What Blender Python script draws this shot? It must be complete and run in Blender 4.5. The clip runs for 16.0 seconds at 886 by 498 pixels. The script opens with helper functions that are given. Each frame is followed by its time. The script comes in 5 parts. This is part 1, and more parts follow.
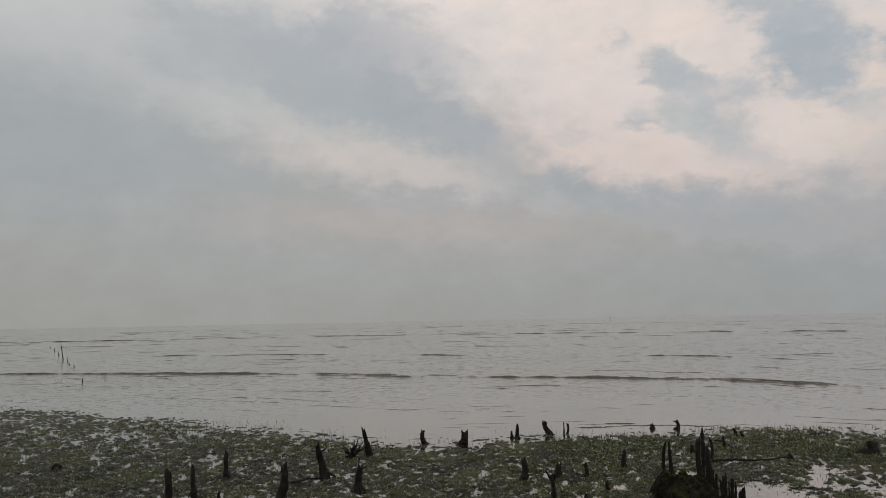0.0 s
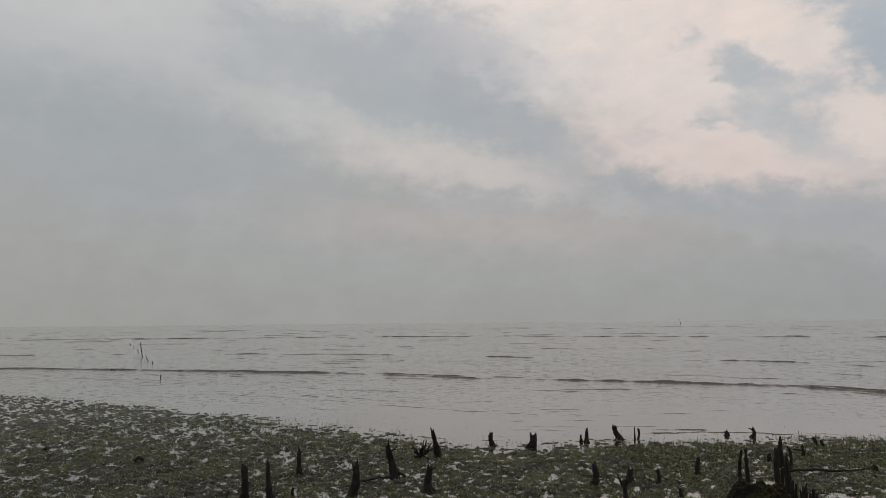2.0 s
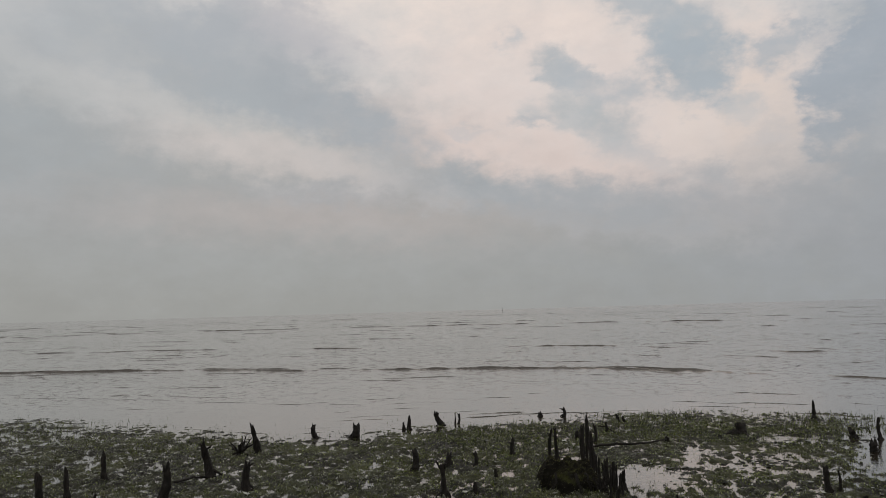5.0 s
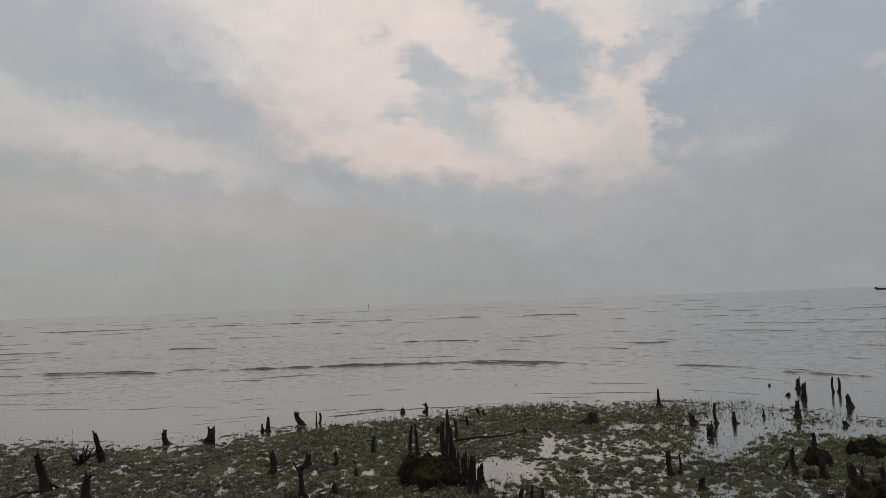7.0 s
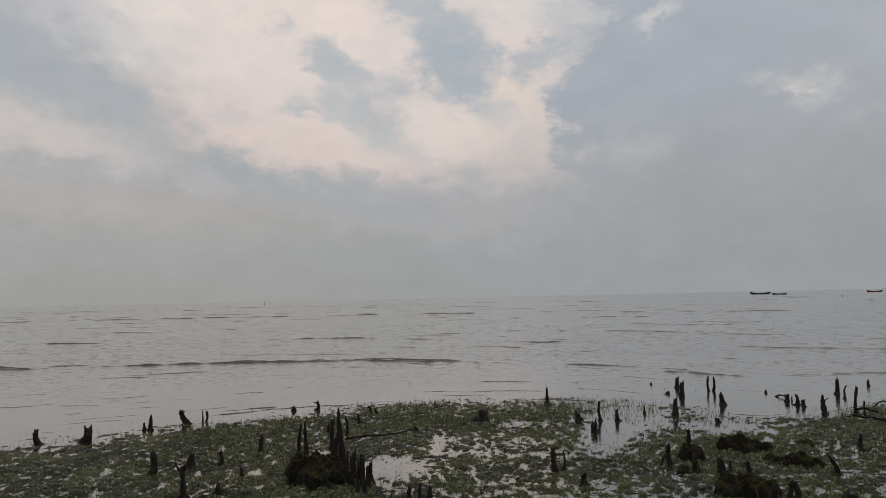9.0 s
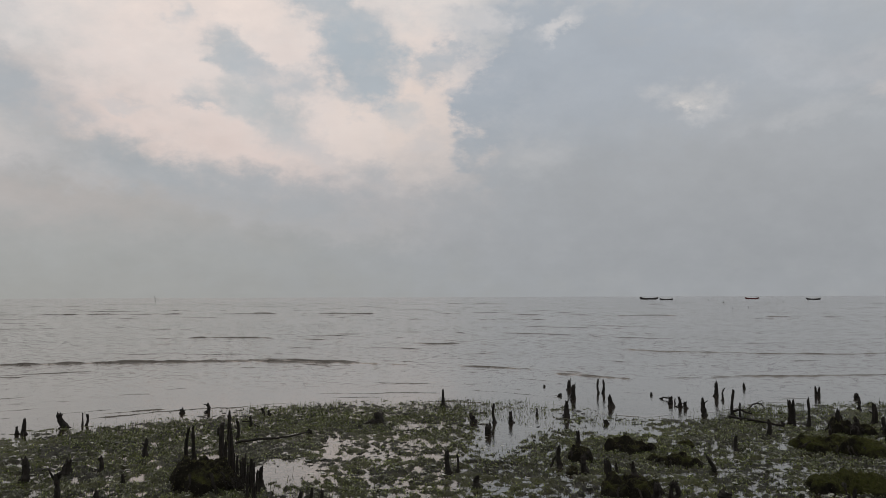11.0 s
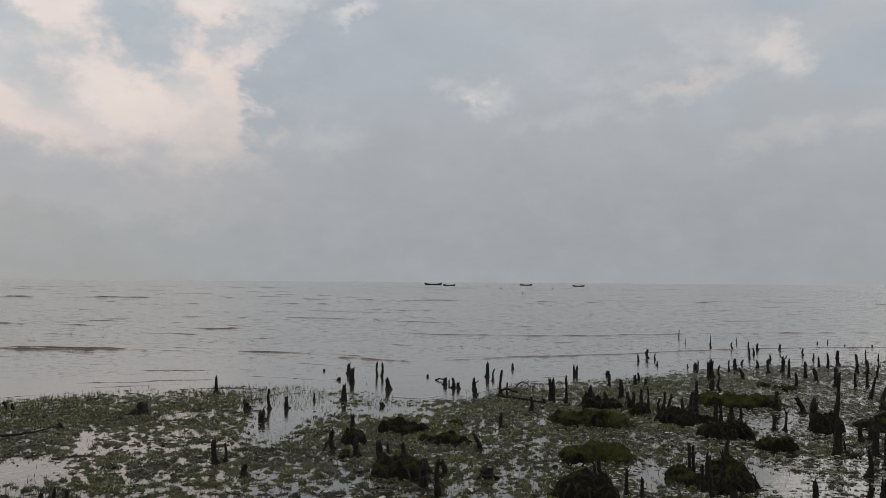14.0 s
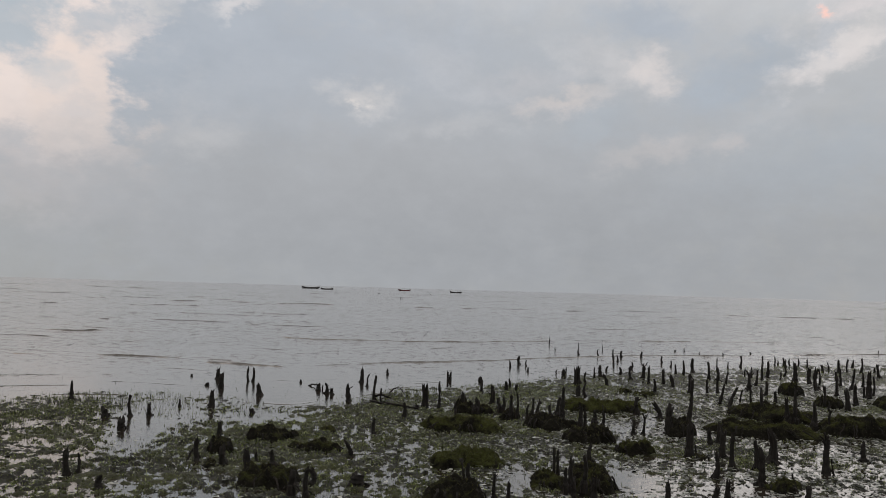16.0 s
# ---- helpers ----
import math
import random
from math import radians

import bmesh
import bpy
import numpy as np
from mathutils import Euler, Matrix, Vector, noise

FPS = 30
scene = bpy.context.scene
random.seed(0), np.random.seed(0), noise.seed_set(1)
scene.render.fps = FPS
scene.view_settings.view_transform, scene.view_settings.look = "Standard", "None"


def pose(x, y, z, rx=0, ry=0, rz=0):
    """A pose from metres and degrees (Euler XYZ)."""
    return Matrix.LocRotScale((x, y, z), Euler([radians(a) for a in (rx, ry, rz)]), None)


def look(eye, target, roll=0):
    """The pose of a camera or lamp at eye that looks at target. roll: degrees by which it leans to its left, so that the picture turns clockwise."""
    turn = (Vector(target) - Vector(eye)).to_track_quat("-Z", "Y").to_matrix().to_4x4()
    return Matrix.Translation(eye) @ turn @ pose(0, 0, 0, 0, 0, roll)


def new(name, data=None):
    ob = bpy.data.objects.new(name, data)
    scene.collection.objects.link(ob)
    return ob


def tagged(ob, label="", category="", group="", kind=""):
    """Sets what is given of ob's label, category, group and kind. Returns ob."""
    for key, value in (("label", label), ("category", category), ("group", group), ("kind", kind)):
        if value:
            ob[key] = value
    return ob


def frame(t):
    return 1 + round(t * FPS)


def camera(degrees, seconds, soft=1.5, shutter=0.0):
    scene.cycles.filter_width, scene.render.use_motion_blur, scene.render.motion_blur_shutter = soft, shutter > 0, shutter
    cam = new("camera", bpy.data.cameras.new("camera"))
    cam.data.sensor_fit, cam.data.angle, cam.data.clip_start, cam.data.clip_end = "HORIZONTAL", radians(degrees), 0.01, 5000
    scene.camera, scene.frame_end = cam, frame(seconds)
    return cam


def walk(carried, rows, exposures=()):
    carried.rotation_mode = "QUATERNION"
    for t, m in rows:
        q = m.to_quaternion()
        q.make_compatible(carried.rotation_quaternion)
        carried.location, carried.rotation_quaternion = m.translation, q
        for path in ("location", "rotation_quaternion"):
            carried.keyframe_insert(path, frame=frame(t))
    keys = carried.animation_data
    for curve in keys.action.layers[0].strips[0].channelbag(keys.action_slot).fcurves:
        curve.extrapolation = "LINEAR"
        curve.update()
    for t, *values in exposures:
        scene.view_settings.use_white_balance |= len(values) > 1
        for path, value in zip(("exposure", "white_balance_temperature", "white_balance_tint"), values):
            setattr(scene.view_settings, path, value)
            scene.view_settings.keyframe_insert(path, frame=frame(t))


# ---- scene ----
cam = camera(59.85, 16.0, soft=0.7)


def shot(x, y, z, yaw, pitch, roll):
    return pose(x, y, z, 0, 0, yaw) @ pose(0, 0, 0, 90 + pitch) @ pose(0, 0, 0, 0, 0, roll)


# seconds, place, yaw (to the left), pitch (up), roll
PATH = [
    (0.0, 0.000, -0.000, 2.492, 11.34, 5.28, -1.10),
    (0.5, -0.042, -0.009, 2.511, 12.34, 5.25, -0.99),
    (1.0, -0.064, -0.026, 2.515, 13.83, 5.34, -0.76),
    (1.5, -0.057, -0.043, 2.506, 15.38, 5.45, -0.59),
    (2.0, -0.054, -0.045, 2.500, 16.24, 5.45, -0.52),
    (2.5, -0.046, -0.031, 2.499, 15.88, 5.30, -0.50),
    (3.0, -0.032, -0.018, 2.494, 14.14, 5.11, -0.74),
    (3.5, -0.007, 0.003, 2.483, 11.71, 5.03, -0.81),
    (4.0, 0.009, 0.009, 2.475, 8.63, 4.94, -1.03),
    (6.5, 0.122, 0.115, 2.481, -3.45, 4.09, -2.15),
    (7.0, 0.136, 0.149, 2.480, -6.40, 3.98, -2.20),
    (7.5, 0.147, 0.175, 2.484, -9.11, 3.89, -2.10),
    (8.0, 0.179, 0.163, 2.494, -11.06, 3.80, -1.87),
    (8.5, 0.211, 0.140, 2.492, -12.43, 3.65, -1.59),
    (9.0, 0.205, 0.151, 2.485, -13.86, 3.59, -1.20),
    (11.5, 0.270, 0.182, 2.517, -23.04, 3.49, -0.24),
    (12.0, 0.300, 0.171, 2.518, -24.85, 3.37, -0.32),
    (12.5, 0.317, 0.191, 2.513, -27.16, 3.11, -0.09),
    (13.0, 0.368, 0.191, 2.505, -29.96, 2.77, -0.07),
    (13.5, 0.400, 0.196, 2.495, -33.37, 2.58, -0.03),
    (14.0, 0.454, 0.233, 2.486, -36.85, 2.44, 0.40),
    (14.5, 0.483, 0.238, 2.474, -40.10, 2.37, 0.71),
    (15.0, 0.499, 0.234, 2.475, -42.76, 2.43, 0.96),
    (15.5, 0.502, 0.222, 2.489, -44.65, 2.69, 1.25),
    (16.0, 0.484, 0.216, 2.503, -45.80, 2.96, 1.63),
]
walk(cam, [(row[0], shot(*row[1:])) for row in PATH], [(0, -0.03, 6550, 10.4), (4, -0.02, 6560, 10.6), (7, -0.03, 6550, 10.8), (9, -0.01, 6540, 10.8), (12.5, 0.07, 6540, 11.0), (14.5, 0.14, 6540, 11.2), (16, 0.19, 6540, 11.8)])


# ---- world and light: an overcast evening sky over the sea ----
def lin(r, g, b):
    """A picture's colour (0 to 255) as linear light."""
    return tuple(((c / 255 + 0.055) / 1.055) ** 2.4 for c in (r, g, b)) + (1.0,)


SUN_AZ, SUN_EL = 72.3, 18.8   # degrees to the right of +y, degrees up
world = bpy.data.worlds.new("evening_sky")
scene.world = world
world.use_nodes = True
wt = world.node_tree
wt.nodes.clear()


def wnode(kind):
    return wt.nodes.new(kind)


def wmath(op, a, b=None):
    n = wnode("ShaderNodeMath")
    n.operation = op
    for i, v in enumerate((a, b)):
        if v is None:
            continue
        if isinstance(v, (int, float)):
            n.inputs[i].default_value = v
        else:
            wt.links.new(v, n.inputs[i])
    return n.outputs[0]


way = wnode("ShaderNodeTexCoord").outputs["Generated"]
sep = wnode("ShaderNodeSeparateXYZ")
wt.links.new(way, sep.inputs[0])
azimuth = wmath("MULTIPLY", wmath("ARCTAN2", sep.outputs[0], sep.outputs[1]), 57.2958)
height = wmath("MULTIPLY", wmath("ARCSINE", wmath("ABSOLUTE", sep.outputs[2])), 57.2958)


def wnoise(scale, detail, rough):
    n = wnode("ShaderNodeTexNoise")
    stretch = wnode("ShaderNodeMapping")
    stretch.inputs["Scale"].default_value = (1, 1, 1.6)
    wt.links.new(way, stretch.inputs[0])
    wt.links.new(stretch.outputs[0], n.inputs["Vector"])
    n.inputs["Scale"].default_value, n.inputs["Detail"].default_value, n.inputs["Roughness"].default_value = scale, detail, rough
    return n


# the banks' outlines bulge and fray: a slow drift and finer puffs shift every edge
broad, puffs, fine = wnoise(9.0, 3.0, 0.5), wnoise(30.0, 6.0, 0.6), wnoise(16.0, 9.0, 0.62)
drift, frayed = wnode("ShaderNodeSeparateColor"), wnode("ShaderNodeSeparateColor")
wt.links.new(broad.outputs["Color"], drift.inputs[0])
wt.links.new(puffs.outputs["Color"], frayed.inputs[0])


def shifted(angle, k, slow, quick):
    a = wmath("MULTIPLY", wmath("SUBTRACT", drift.outputs[k], 0.5), slow)
    b = wmath("MULTIPLY", wmath("SUBTRACT", frayed.outputs[k], 0.5), quick)
    return wmath("ADD", angle, wmath("ADD", a, b))


plane = wnode("ShaderNodeCombineXYZ")
wt.links.new(shifted(azimuth, 0, 2.4, 4.6), plane.inputs[0])
wt.links.new(shifted(height, 1, 1.6, 3.2), plane.inputs[1])
ragged_edge = wmath("MULTIPLY", wmath("SUBTRACT", fine.outputs["Fac"], 0.5), 1.7)
thin = wnode("ShaderNodeMapRange")
wt.links.new(wnoise(22.0, 8.0, 0.6).outputs["Fac"], thin.inputs["Value"])
thin.inputs["From Min"].default_value, thin.inputs["From Max"].default_value = 0.3, 0.55
thin.inputs["To Min"].default_value, thin.inputs["To Max"].default_value = 0.68, 1.0
mottle = thin.outputs[0]

ramp = wnode("ShaderNodeValToRGB")
wt.links.new(wmath("DIVIDE", height, 90.0), ramp.inputs[0])
stops = ((0.0, (156, 157, 154)), (0.035, (158, 159, 156)), (0.08, (163, 164, 162)), (0.14, (173, 175, 175)), (0.22, (190, 192, 193)), (0.3, (208, 205, 203)), (0.5, (243, 239, 236)), (1.0, (252, 250, 248)))
while len(ramp.color_ramp.elements) < len(stops):
    ramp.color_ramp.elements.new(0.5)
for element, (place, colour) in zip(ramp.color_ramp.elements, stops):
    element.position, element.color = place, lin(*colour)
clear = wnode("ShaderNodeTexSky")
clear.sky_type, clear.sun_disc = "NISHITA", False
clear.sun_elevation, clear.sun_rotation = radians(SUN_EL), radians(SUN_AZ)
dim = wnode("ShaderNodeMix")
dim.data_type, dim.blend_type = "RGBA", "MULTIPLY"
dim.inputs["Factor"].default_value = 1.0
wt.links.new(clear.outputs[0], dim.inputs[6])
dim.inputs[7].default_value = (0.1, 0.1, 0.1, 1)
cover = wnode("ShaderNodeMix")
cover.data_type = "RGBA"
cover.inputs["Factor"].default_value = 0.994
wt.links.new(dim.outputs[2], cover.inputs[6])
wt.links.new(ramp.outputs[0], cover.inputs[7])
sky = cover.outputs[2]
over, laid = plane.outputs[0], [0]


def cloud(az, el, wide, high, turn, colour, soft, ragged, dense):
    """Lays a bank of cloud, or a gap of light between banks, over the sky; degrees."""
    global sky, over
    laid[0] += 1
    if laid[0] % 40 == 0:
        # the next banks hang over those so far, and their outlines swell a little with the light below
        swell = wnode("ShaderNodeVectorMath")
        swell.operation = "MULTIPLY_ADD"
        wt.links.new(sky, swell.inputs[0])
        swell.inputs[1].default_value = (0.1, 0.1, 0)
        wt.links.new(over, swell.inputs[2])
        over = swell.outputs[0]
    place = wnode("ShaderNodeMapping")
    place.vector_type = "TEXTURE"
    place.inputs["Location"].default_value = (az, el, 0)
    place.inputs["Rotation"].default_value = (0, 0, radians(turn))
    place.inputs["Scale"].default_value = (wide, high, 1)
    wt.links.new(over, place.inputs[0])
    far = wnode("ShaderNodeVectorMath")
    far.operation = "LENGTH"
    wt.links.new(place.outputs[0], far.inputs[0])
    inside = wmath("ADD", wmath("SUBTRACT", 1.0, far.outputs["Value"]), wmath("MULTIPLY", ragged_edge, ragged))
    edge = wnode("ShaderNodeMapRange")
    edge.interpolation_type = "SMOOTHSTEP"
    soft = soft * (1.0 if high > 4 else 1.55)
    edge.inputs["From Min"].default_value, edge.inputs["From Max"].default_value = -0.75 * soft, 0.75 * soft
    wt.links.new(wmath("MULTIPLY", mottle, dense), edge.inputs["To Max"])
    wt.links.new(inside, edge.inputs["Value"])
    mix = wnode("ShaderNodeMix")
    mix.data_type = "RGBA"
    wt.links.new(edge.outputs[0], mix.inputs["Factor"])
    wt.links.new(sky, mix.inputs[6])
    mix.inputs[7].default_value = lin(*colour)
    sky = mix.outputs[2]


# azimuth, elevation, half width, half height, turn, colour, softness, raggedness, density
# the grey evenness towards the south-west
cloud(44.0, 12.6, 18.2, 12.1, 0, (166, 172, 178), 0.9, 0.3, 0.9)
cloud(66.5, 10.4, 17.7, 9.8, 0, (163, 169, 175), 1.0, 0.3, 0.7)
cloud(30.0, 3.8, 17.0, 3.6, 0, (160, 165, 168), 1.0, 0.2, 0.7)
cloud(-39.7, 12.6, 12.0, 4.3, -8, (161, 168, 172), 0.9, 0.5, 0.9)
cloud(-32.9, 9.3, 16.8, 4.3, -8, (163, 167, 169), 1.2, 0.4, 0.6)
# the lit opening: pale above, rosy below
cloud(-5.9, 25.3, 22.1, 5.3, -6, (210, 210, 210), 0.9, 0.5, 0.9)
cloud(11.2, 16.8, 15.3, 8.2, -14, (216, 211, 208), 0.6, 0.5, 0.95)
cloud(2.0, 19.5, 23.6, 6.3, -10, (214, 211, 209), 0.7, 0.4, 0.8)
cloud(10.4, 14.7, 17.4, 7.5, -14, (220, 209, 204), 0.5, 0.5, 0.9)
cloud(5.2, 10.3, 17.6, 2.5, -14, (214, 200, 194), 0.8, 0.5, 0.85)
cloud(17.6, 14.0, 5.4, 5.9, 0, (222, 210, 203), 0.4, 0.5, 0.9)
# unseen above the view: a glow added to brighten and warm the sea's reflection
cloud(3.0, 32.0, 26.0, 10.0, 0, (240, 224, 213), 0.8, 0.5, 0.9)
# unseen above the view: a grey bank added to dim the right-hand reflection
cloud(58.0, 33.0, 26.0, 10.0, 0, (186, 192, 198), 0.9, 0.5, 0.8)
# broken grey bank below and beside the opening
cloud(-30.0, 18.3, 6.0, 2.3, -30, (184, 187, 189), 1.0, 1.0, 0.8)
cloud(-30.0, 20.6, 4.4, 1.7, -40, (172, 177, 181), 0.8, 1.4, 0.8)
cloud(-31.2, 17.7, 2.3, 0.9, -20, (170, 175, 179), 0.9, 1.4, 0.7)
cloud(-24.0, 19.1, 4.2, 2.3, -30, (170, 175, 179), 0.7, 1.4, 0.85)
cloud(-17.3, 18.2, 7.3, 3.9, -20, (172, 177, 182), 0.5, 1.5, 0.9)
cloud(-18.5, 20.9, 2.6, 1.5, 0, (172, 177, 182), 0.6, 1.4, 0.8)
cloud(-13.8, 20.2, 3.9, 1.9, -20, (190, 188, 191), 0.7, 1.4, 0.7)
cloud(-12.2, 14.7, 7.3, 2.6, -22, (165, 171, 176), 0.5, 1.3, 0.9)
cloud(-20.3, 15.7, 3.8, 2.0, -20, (168, 174, 178), 0.7, 1.3, 0.8)
cloud(-16.9, 12.6, 10.2, 1.2, -16, (192, 191, 189), 0.8, 0.9, 0.95)
cloud(-25.6, 15.5, 2.9, 1.0, -20, (188, 189, 189), 0.9, 1.2, 0.6)
cloud(-30.4, 15.2, 2.3, 1.0, -20, (186, 188, 188), 0.9, 1.2, 0.6)
cloud(-10.6, 10.3, 7.6, 0.9, -14, (193, 188, 185), 0.8, 0.9, 0.9)
cloud(-11.4, 8.7, 5.5, 1.0, -4, (164, 169, 173), 0.8, 0.9, 0.85)
cloud(1.1, 8.7, 10.0, 1.4, -9, (162, 168, 172), 0.7, 1.0, 0.95)
cloud(10.7, 6.7, 6.6, 1.2, -4, (163, 168, 172), 0.9, 0.8, 0.9)
cloud(-1.9, 8.7, 8.7, 1.2, -10, (163, 168, 172), 0.8, 0.9, 0.6)
cloud(14.0, 7.7, 8.3, 1.1, -4, (170, 172, 175), 0.9, 0.8, 0.7)
cloud(17.0, 9.0, 2.5, 0.8, -10, (176, 178, 181), 0.8, 1.2, 0.8)
cloud(-8.5, 6.9, 12.3, 1.0, -4, (181, 174, 171), 1.3, 0.5, 0.4)
cloud(-15.3, 11.0, 8.8, 1.3, -10, (200, 194, 191), 0.8, 0.8, 0.85)
cloud(-11.5, 6.4, 12.4, 1.4, -4, (184, 176, 173), 1.2, 0.5, 0.7)
cloud(-6.5, 4.0, 26.1, 2.1, 0, (163, 166, 166), 1.2, 0.3, 0.6)
# the wide blue-grey bank
cloud(30.5, 13.6, 9.1, 7.1, 0, (161, 170, 179), 0.22, 0.9, 1.0)
cloud(29.3, 19.5, 6.3, 2.5, 0, (166, 174, 182), 0.4, 1.3, 0.9)
cloud(30.9, 6.9, 8.1, 3.5, 10, (160, 165, 169), 0.6, 0.7, 0.9)
cloud(19.4, 12.4, 2.6, 4.4, 4, (222, 209, 201), 0.3, 0.6, 1.0)
cloud(36.6, 16.2, 12.7, 5.0, 0, (166, 173, 181), 0.8, 0.6, 0.8)
cloud(33.9, 7.1, 16.1, 4.5, 0, (161, 165, 169), 1.0, 0.4, 0.7)
cloud(47.5, 5.4, 13.4, 4.2, 0, (157, 161, 165), 1.1, 0.3, 0.7)
cloud(39.6, 7.4, 20.8, 6.2, 0, (163, 166, 169), 1.1, 0.3, 0.6)
# small dark clouds in the opening
cloud(12.3, 21.0, 3.6, 1.4, -25, (172, 180, 186), 0.5, 1.5, 0.85)
cloud(15.3, 18.9, 2.5, 2.3, -30, (172, 180, 186), 0.6, 1.5, 0.85)
cloud(15.1, 16.5, 3.0, 2.2, 0, (168, 177, 184), 0.45, 1.5, 0.95)
cloud(5.8, 17.5, 1.6, 0.9, -30, (176, 182, 186), 0.7, 1.5, 0.85)
cloud(7.5, 16.3, 1.9, 0.9, -35, (176, 182, 187), 0.7, 1.5, 0.85)
cloud(10.6, 15.5, 1.5, 1.1, 0, (176, 182, 187), 0.7, 1.5, 0.8)
cloud(7.0, 14.1, 3.0, 1.1, -10, (176, 182, 185), 0.7, 1.5, 0.85)
cloud(9.5, 12.7, 1.6, 1.5, -30, (176, 181, 184), 0.8, 1.5, 0.8)
cloud(12.0, 10.7, 1.7, 0.7, -25, (190, 189, 190), 0.9, 1.5, 0.7)
cloud(3.2, 13.8, 1.3, 0.3, -5, (180, 183, 186), 0.9, 1.2, 0.8)
cloud(-1.4, 13.1, 1.4, 0.3, -5, (196, 193, 193), 0.9, 1.2, 0.7)
cloud(2.1, 19.6, 0.7, 0.7, -40, (190, 193, 196), 0.9, 1.2, 0.8)
cloud(20.7, 16.9, 2.3, 0.9, 38, (176, 181, 186), 0.6, 1.5, 0.9)
cloud(18.2, 13.5, 1.3, 0.7, -10, (188, 189, 190), 0.8, 1.5, 0.8)
cloud(19.8, 11.2, 1.1, 0.4, -5, (194, 190, 189), 0.9, 1.3, 0.7)
# lit puffs along the bank's edge
cloud(23.2, 16.3, 1.4, 0.6, 40, (214, 206, 202), 0.8, 1.6, 0.7)
cloud(24.5, 19.7, 1.4, 0.6, -10, (204, 202, 202), 0.9, 1.6, 0.75)
cloud(29.9, 19.7, 1.9, 0.5, 30, (200, 200, 201), 0.9, 1.6, 0.7)
cloud(30.1, 19.7, 1.1, 0.5, 30, (204, 202, 202), 0.9, 1.6, 0.6)
cloud(26.3, 19.6, 0.9, 0.5, 20, (200, 199, 200), 0.9, 1.6, 0.6)
cloud(39.3, 14.0, 1.8, 0.9, -8, (196, 195, 194), 0.9, 1.8, 0.75)
cloud(38.9, 13.5, 0.6, 0.3, 0, (210, 206, 202), 1.0, 1.6, 0.7)
cloud(27.7, 10.3, 2.5, 0.9, -5, (182, 183, 184), 1.1, 1.3, 0.6)
cloud(45.6, 16.3, 2.2, 1.1, -30, (182, 185, 189), 1.1, 1.5, 0.5)
cloud(47.0, 12.1, 3.2, 0.5, 8, (182, 184, 186), 1.1, 1.3, 0.5)
cloud(53.8, 13.4, 1.6, 0.6, 5, (196, 192, 191), 1.0, 1.6, 0.65)
cloud(54.6, 13.9, 2.5, 0.5, 12, (192, 188, 186), 1.0, 1.6, 0.7)
cloud(58.3, 16.2, 2.8, 1.3, -25, (190, 190, 191), 0.9, 1.7, 0.7)
cloud(60.9, 15.9, 1.2, 1.1, -40, (208, 202, 199), 0.9, 1.7, 0.7)
cloud(51.6, 15.1, 2.5, 0.8, 8, (182, 183, 186), 1.1, 1.5, 0.6)
cloud(61.0, 10.1, 2.7, 0.7, 14, (186, 183, 182), 1.0, 1.6, 0.65)
cloud(65.6, 10.7, 0.8, 0.4, 14, (192, 186, 184), 1.0, 1.5, 0.6)
cloud(69.8, 12.5, 2.4, 0.7, 14, (176, 179, 182), 1.1, 1.5, 0.6)
cloud(67.6, 15.3, 4.6, 1.7, 18, (160, 169, 178), 0.7, 1.3, 0.85)
cloud(60.6, 19.2, 3.5, 1.1, -10, (160, 169, 179), 0.8, 1.3, 0.75)
cloud(56.9, 12.1, 2.4, 1.0, 10, (162, 170, 177), 0.9, 1.3, 0.7)
cloud(71.9, 9.1, 7.0, 2.2, 12, (160, 168, 175), 1.0, 0.8, 0.7)
cloud(73.6, 16.4, 3.6, 1.1, 24, (210, 206, 204), 0.7, 1.7, 0.85)
cloud(73.9, 19.0, 2.9, 0.9, 20, (206, 202, 202), 0.8, 1.6, 0.8)
cloud(72.9, 17.7, 1.3, 0.4, 28, (170, 177, 184), 0.9, 1.5, 0.7)
cloud(72.3, 18.9, 0.5, 0.3, 0, (246, 200, 186), 0.9, 1.0, 0.85)
# haze over the water to the west
cloud(56.0, 1.5, 40.0, 6.0, 0, (149, 153, 157), 1.2, 0.1, 0.85)

grain = wnode("ShaderNodeMapRange")
wt.links.new(fine.outputs["Fac"], grain.inputs["Value"])
grain.inputs["From Min"].default_value, grain.inputs["From Max"].default_value = 0.3, 0.7
grain.inputs["To Min"].default_value, grain.inputs["To Max"].default_value = 0.965, 1.035
shade = wnode("ShaderNodeVectorMath")
shade.operation = "SCALE"
wt.links.new(sky, shade.inputs[0])
wt.links.new(grain.outputs[0], shade.inputs["Scale"])
background = wnode("ShaderNodeBackground")
wt.links.new(shade.outputs[0], background.inputs["Color"])
background.inputs["Strength"].default_value = 1.0
wt.links.new(background.outputs[0], wnode("ShaderNodeOutputWorld").inputs["Surface"])

sun = new("sun", bpy.data.lights.new("sun", "SUN"))
sun.data.energy, sun.data.angle, sun.data.color = 0.06, radians(25), (1.0, 0.9, 0.82)
a, e = radians(SUN_AZ), radians(SUN_EL)
sun.matrix_world = look((0, 0, 0), (-math.sin(a) * math.cos(e), -math.cos(a) * math.cos(e), -math.sin(e)))
sun.location = (30, 10, 40)


# ---- materials ----
def material(name, rough=0.5):
    m = bpy.data.materials.new(name)
    m.use_nodes = True
    b = m.node_tree.nodes["Principled BSDF"]
    b.inputs["Roughness"].default_value = rough
    return m, m.node_tree, b


def add(tree, kind, operation=""):
    n = tree.nodes.new(kind)
    if operation:
        n.operation = operation
    return n


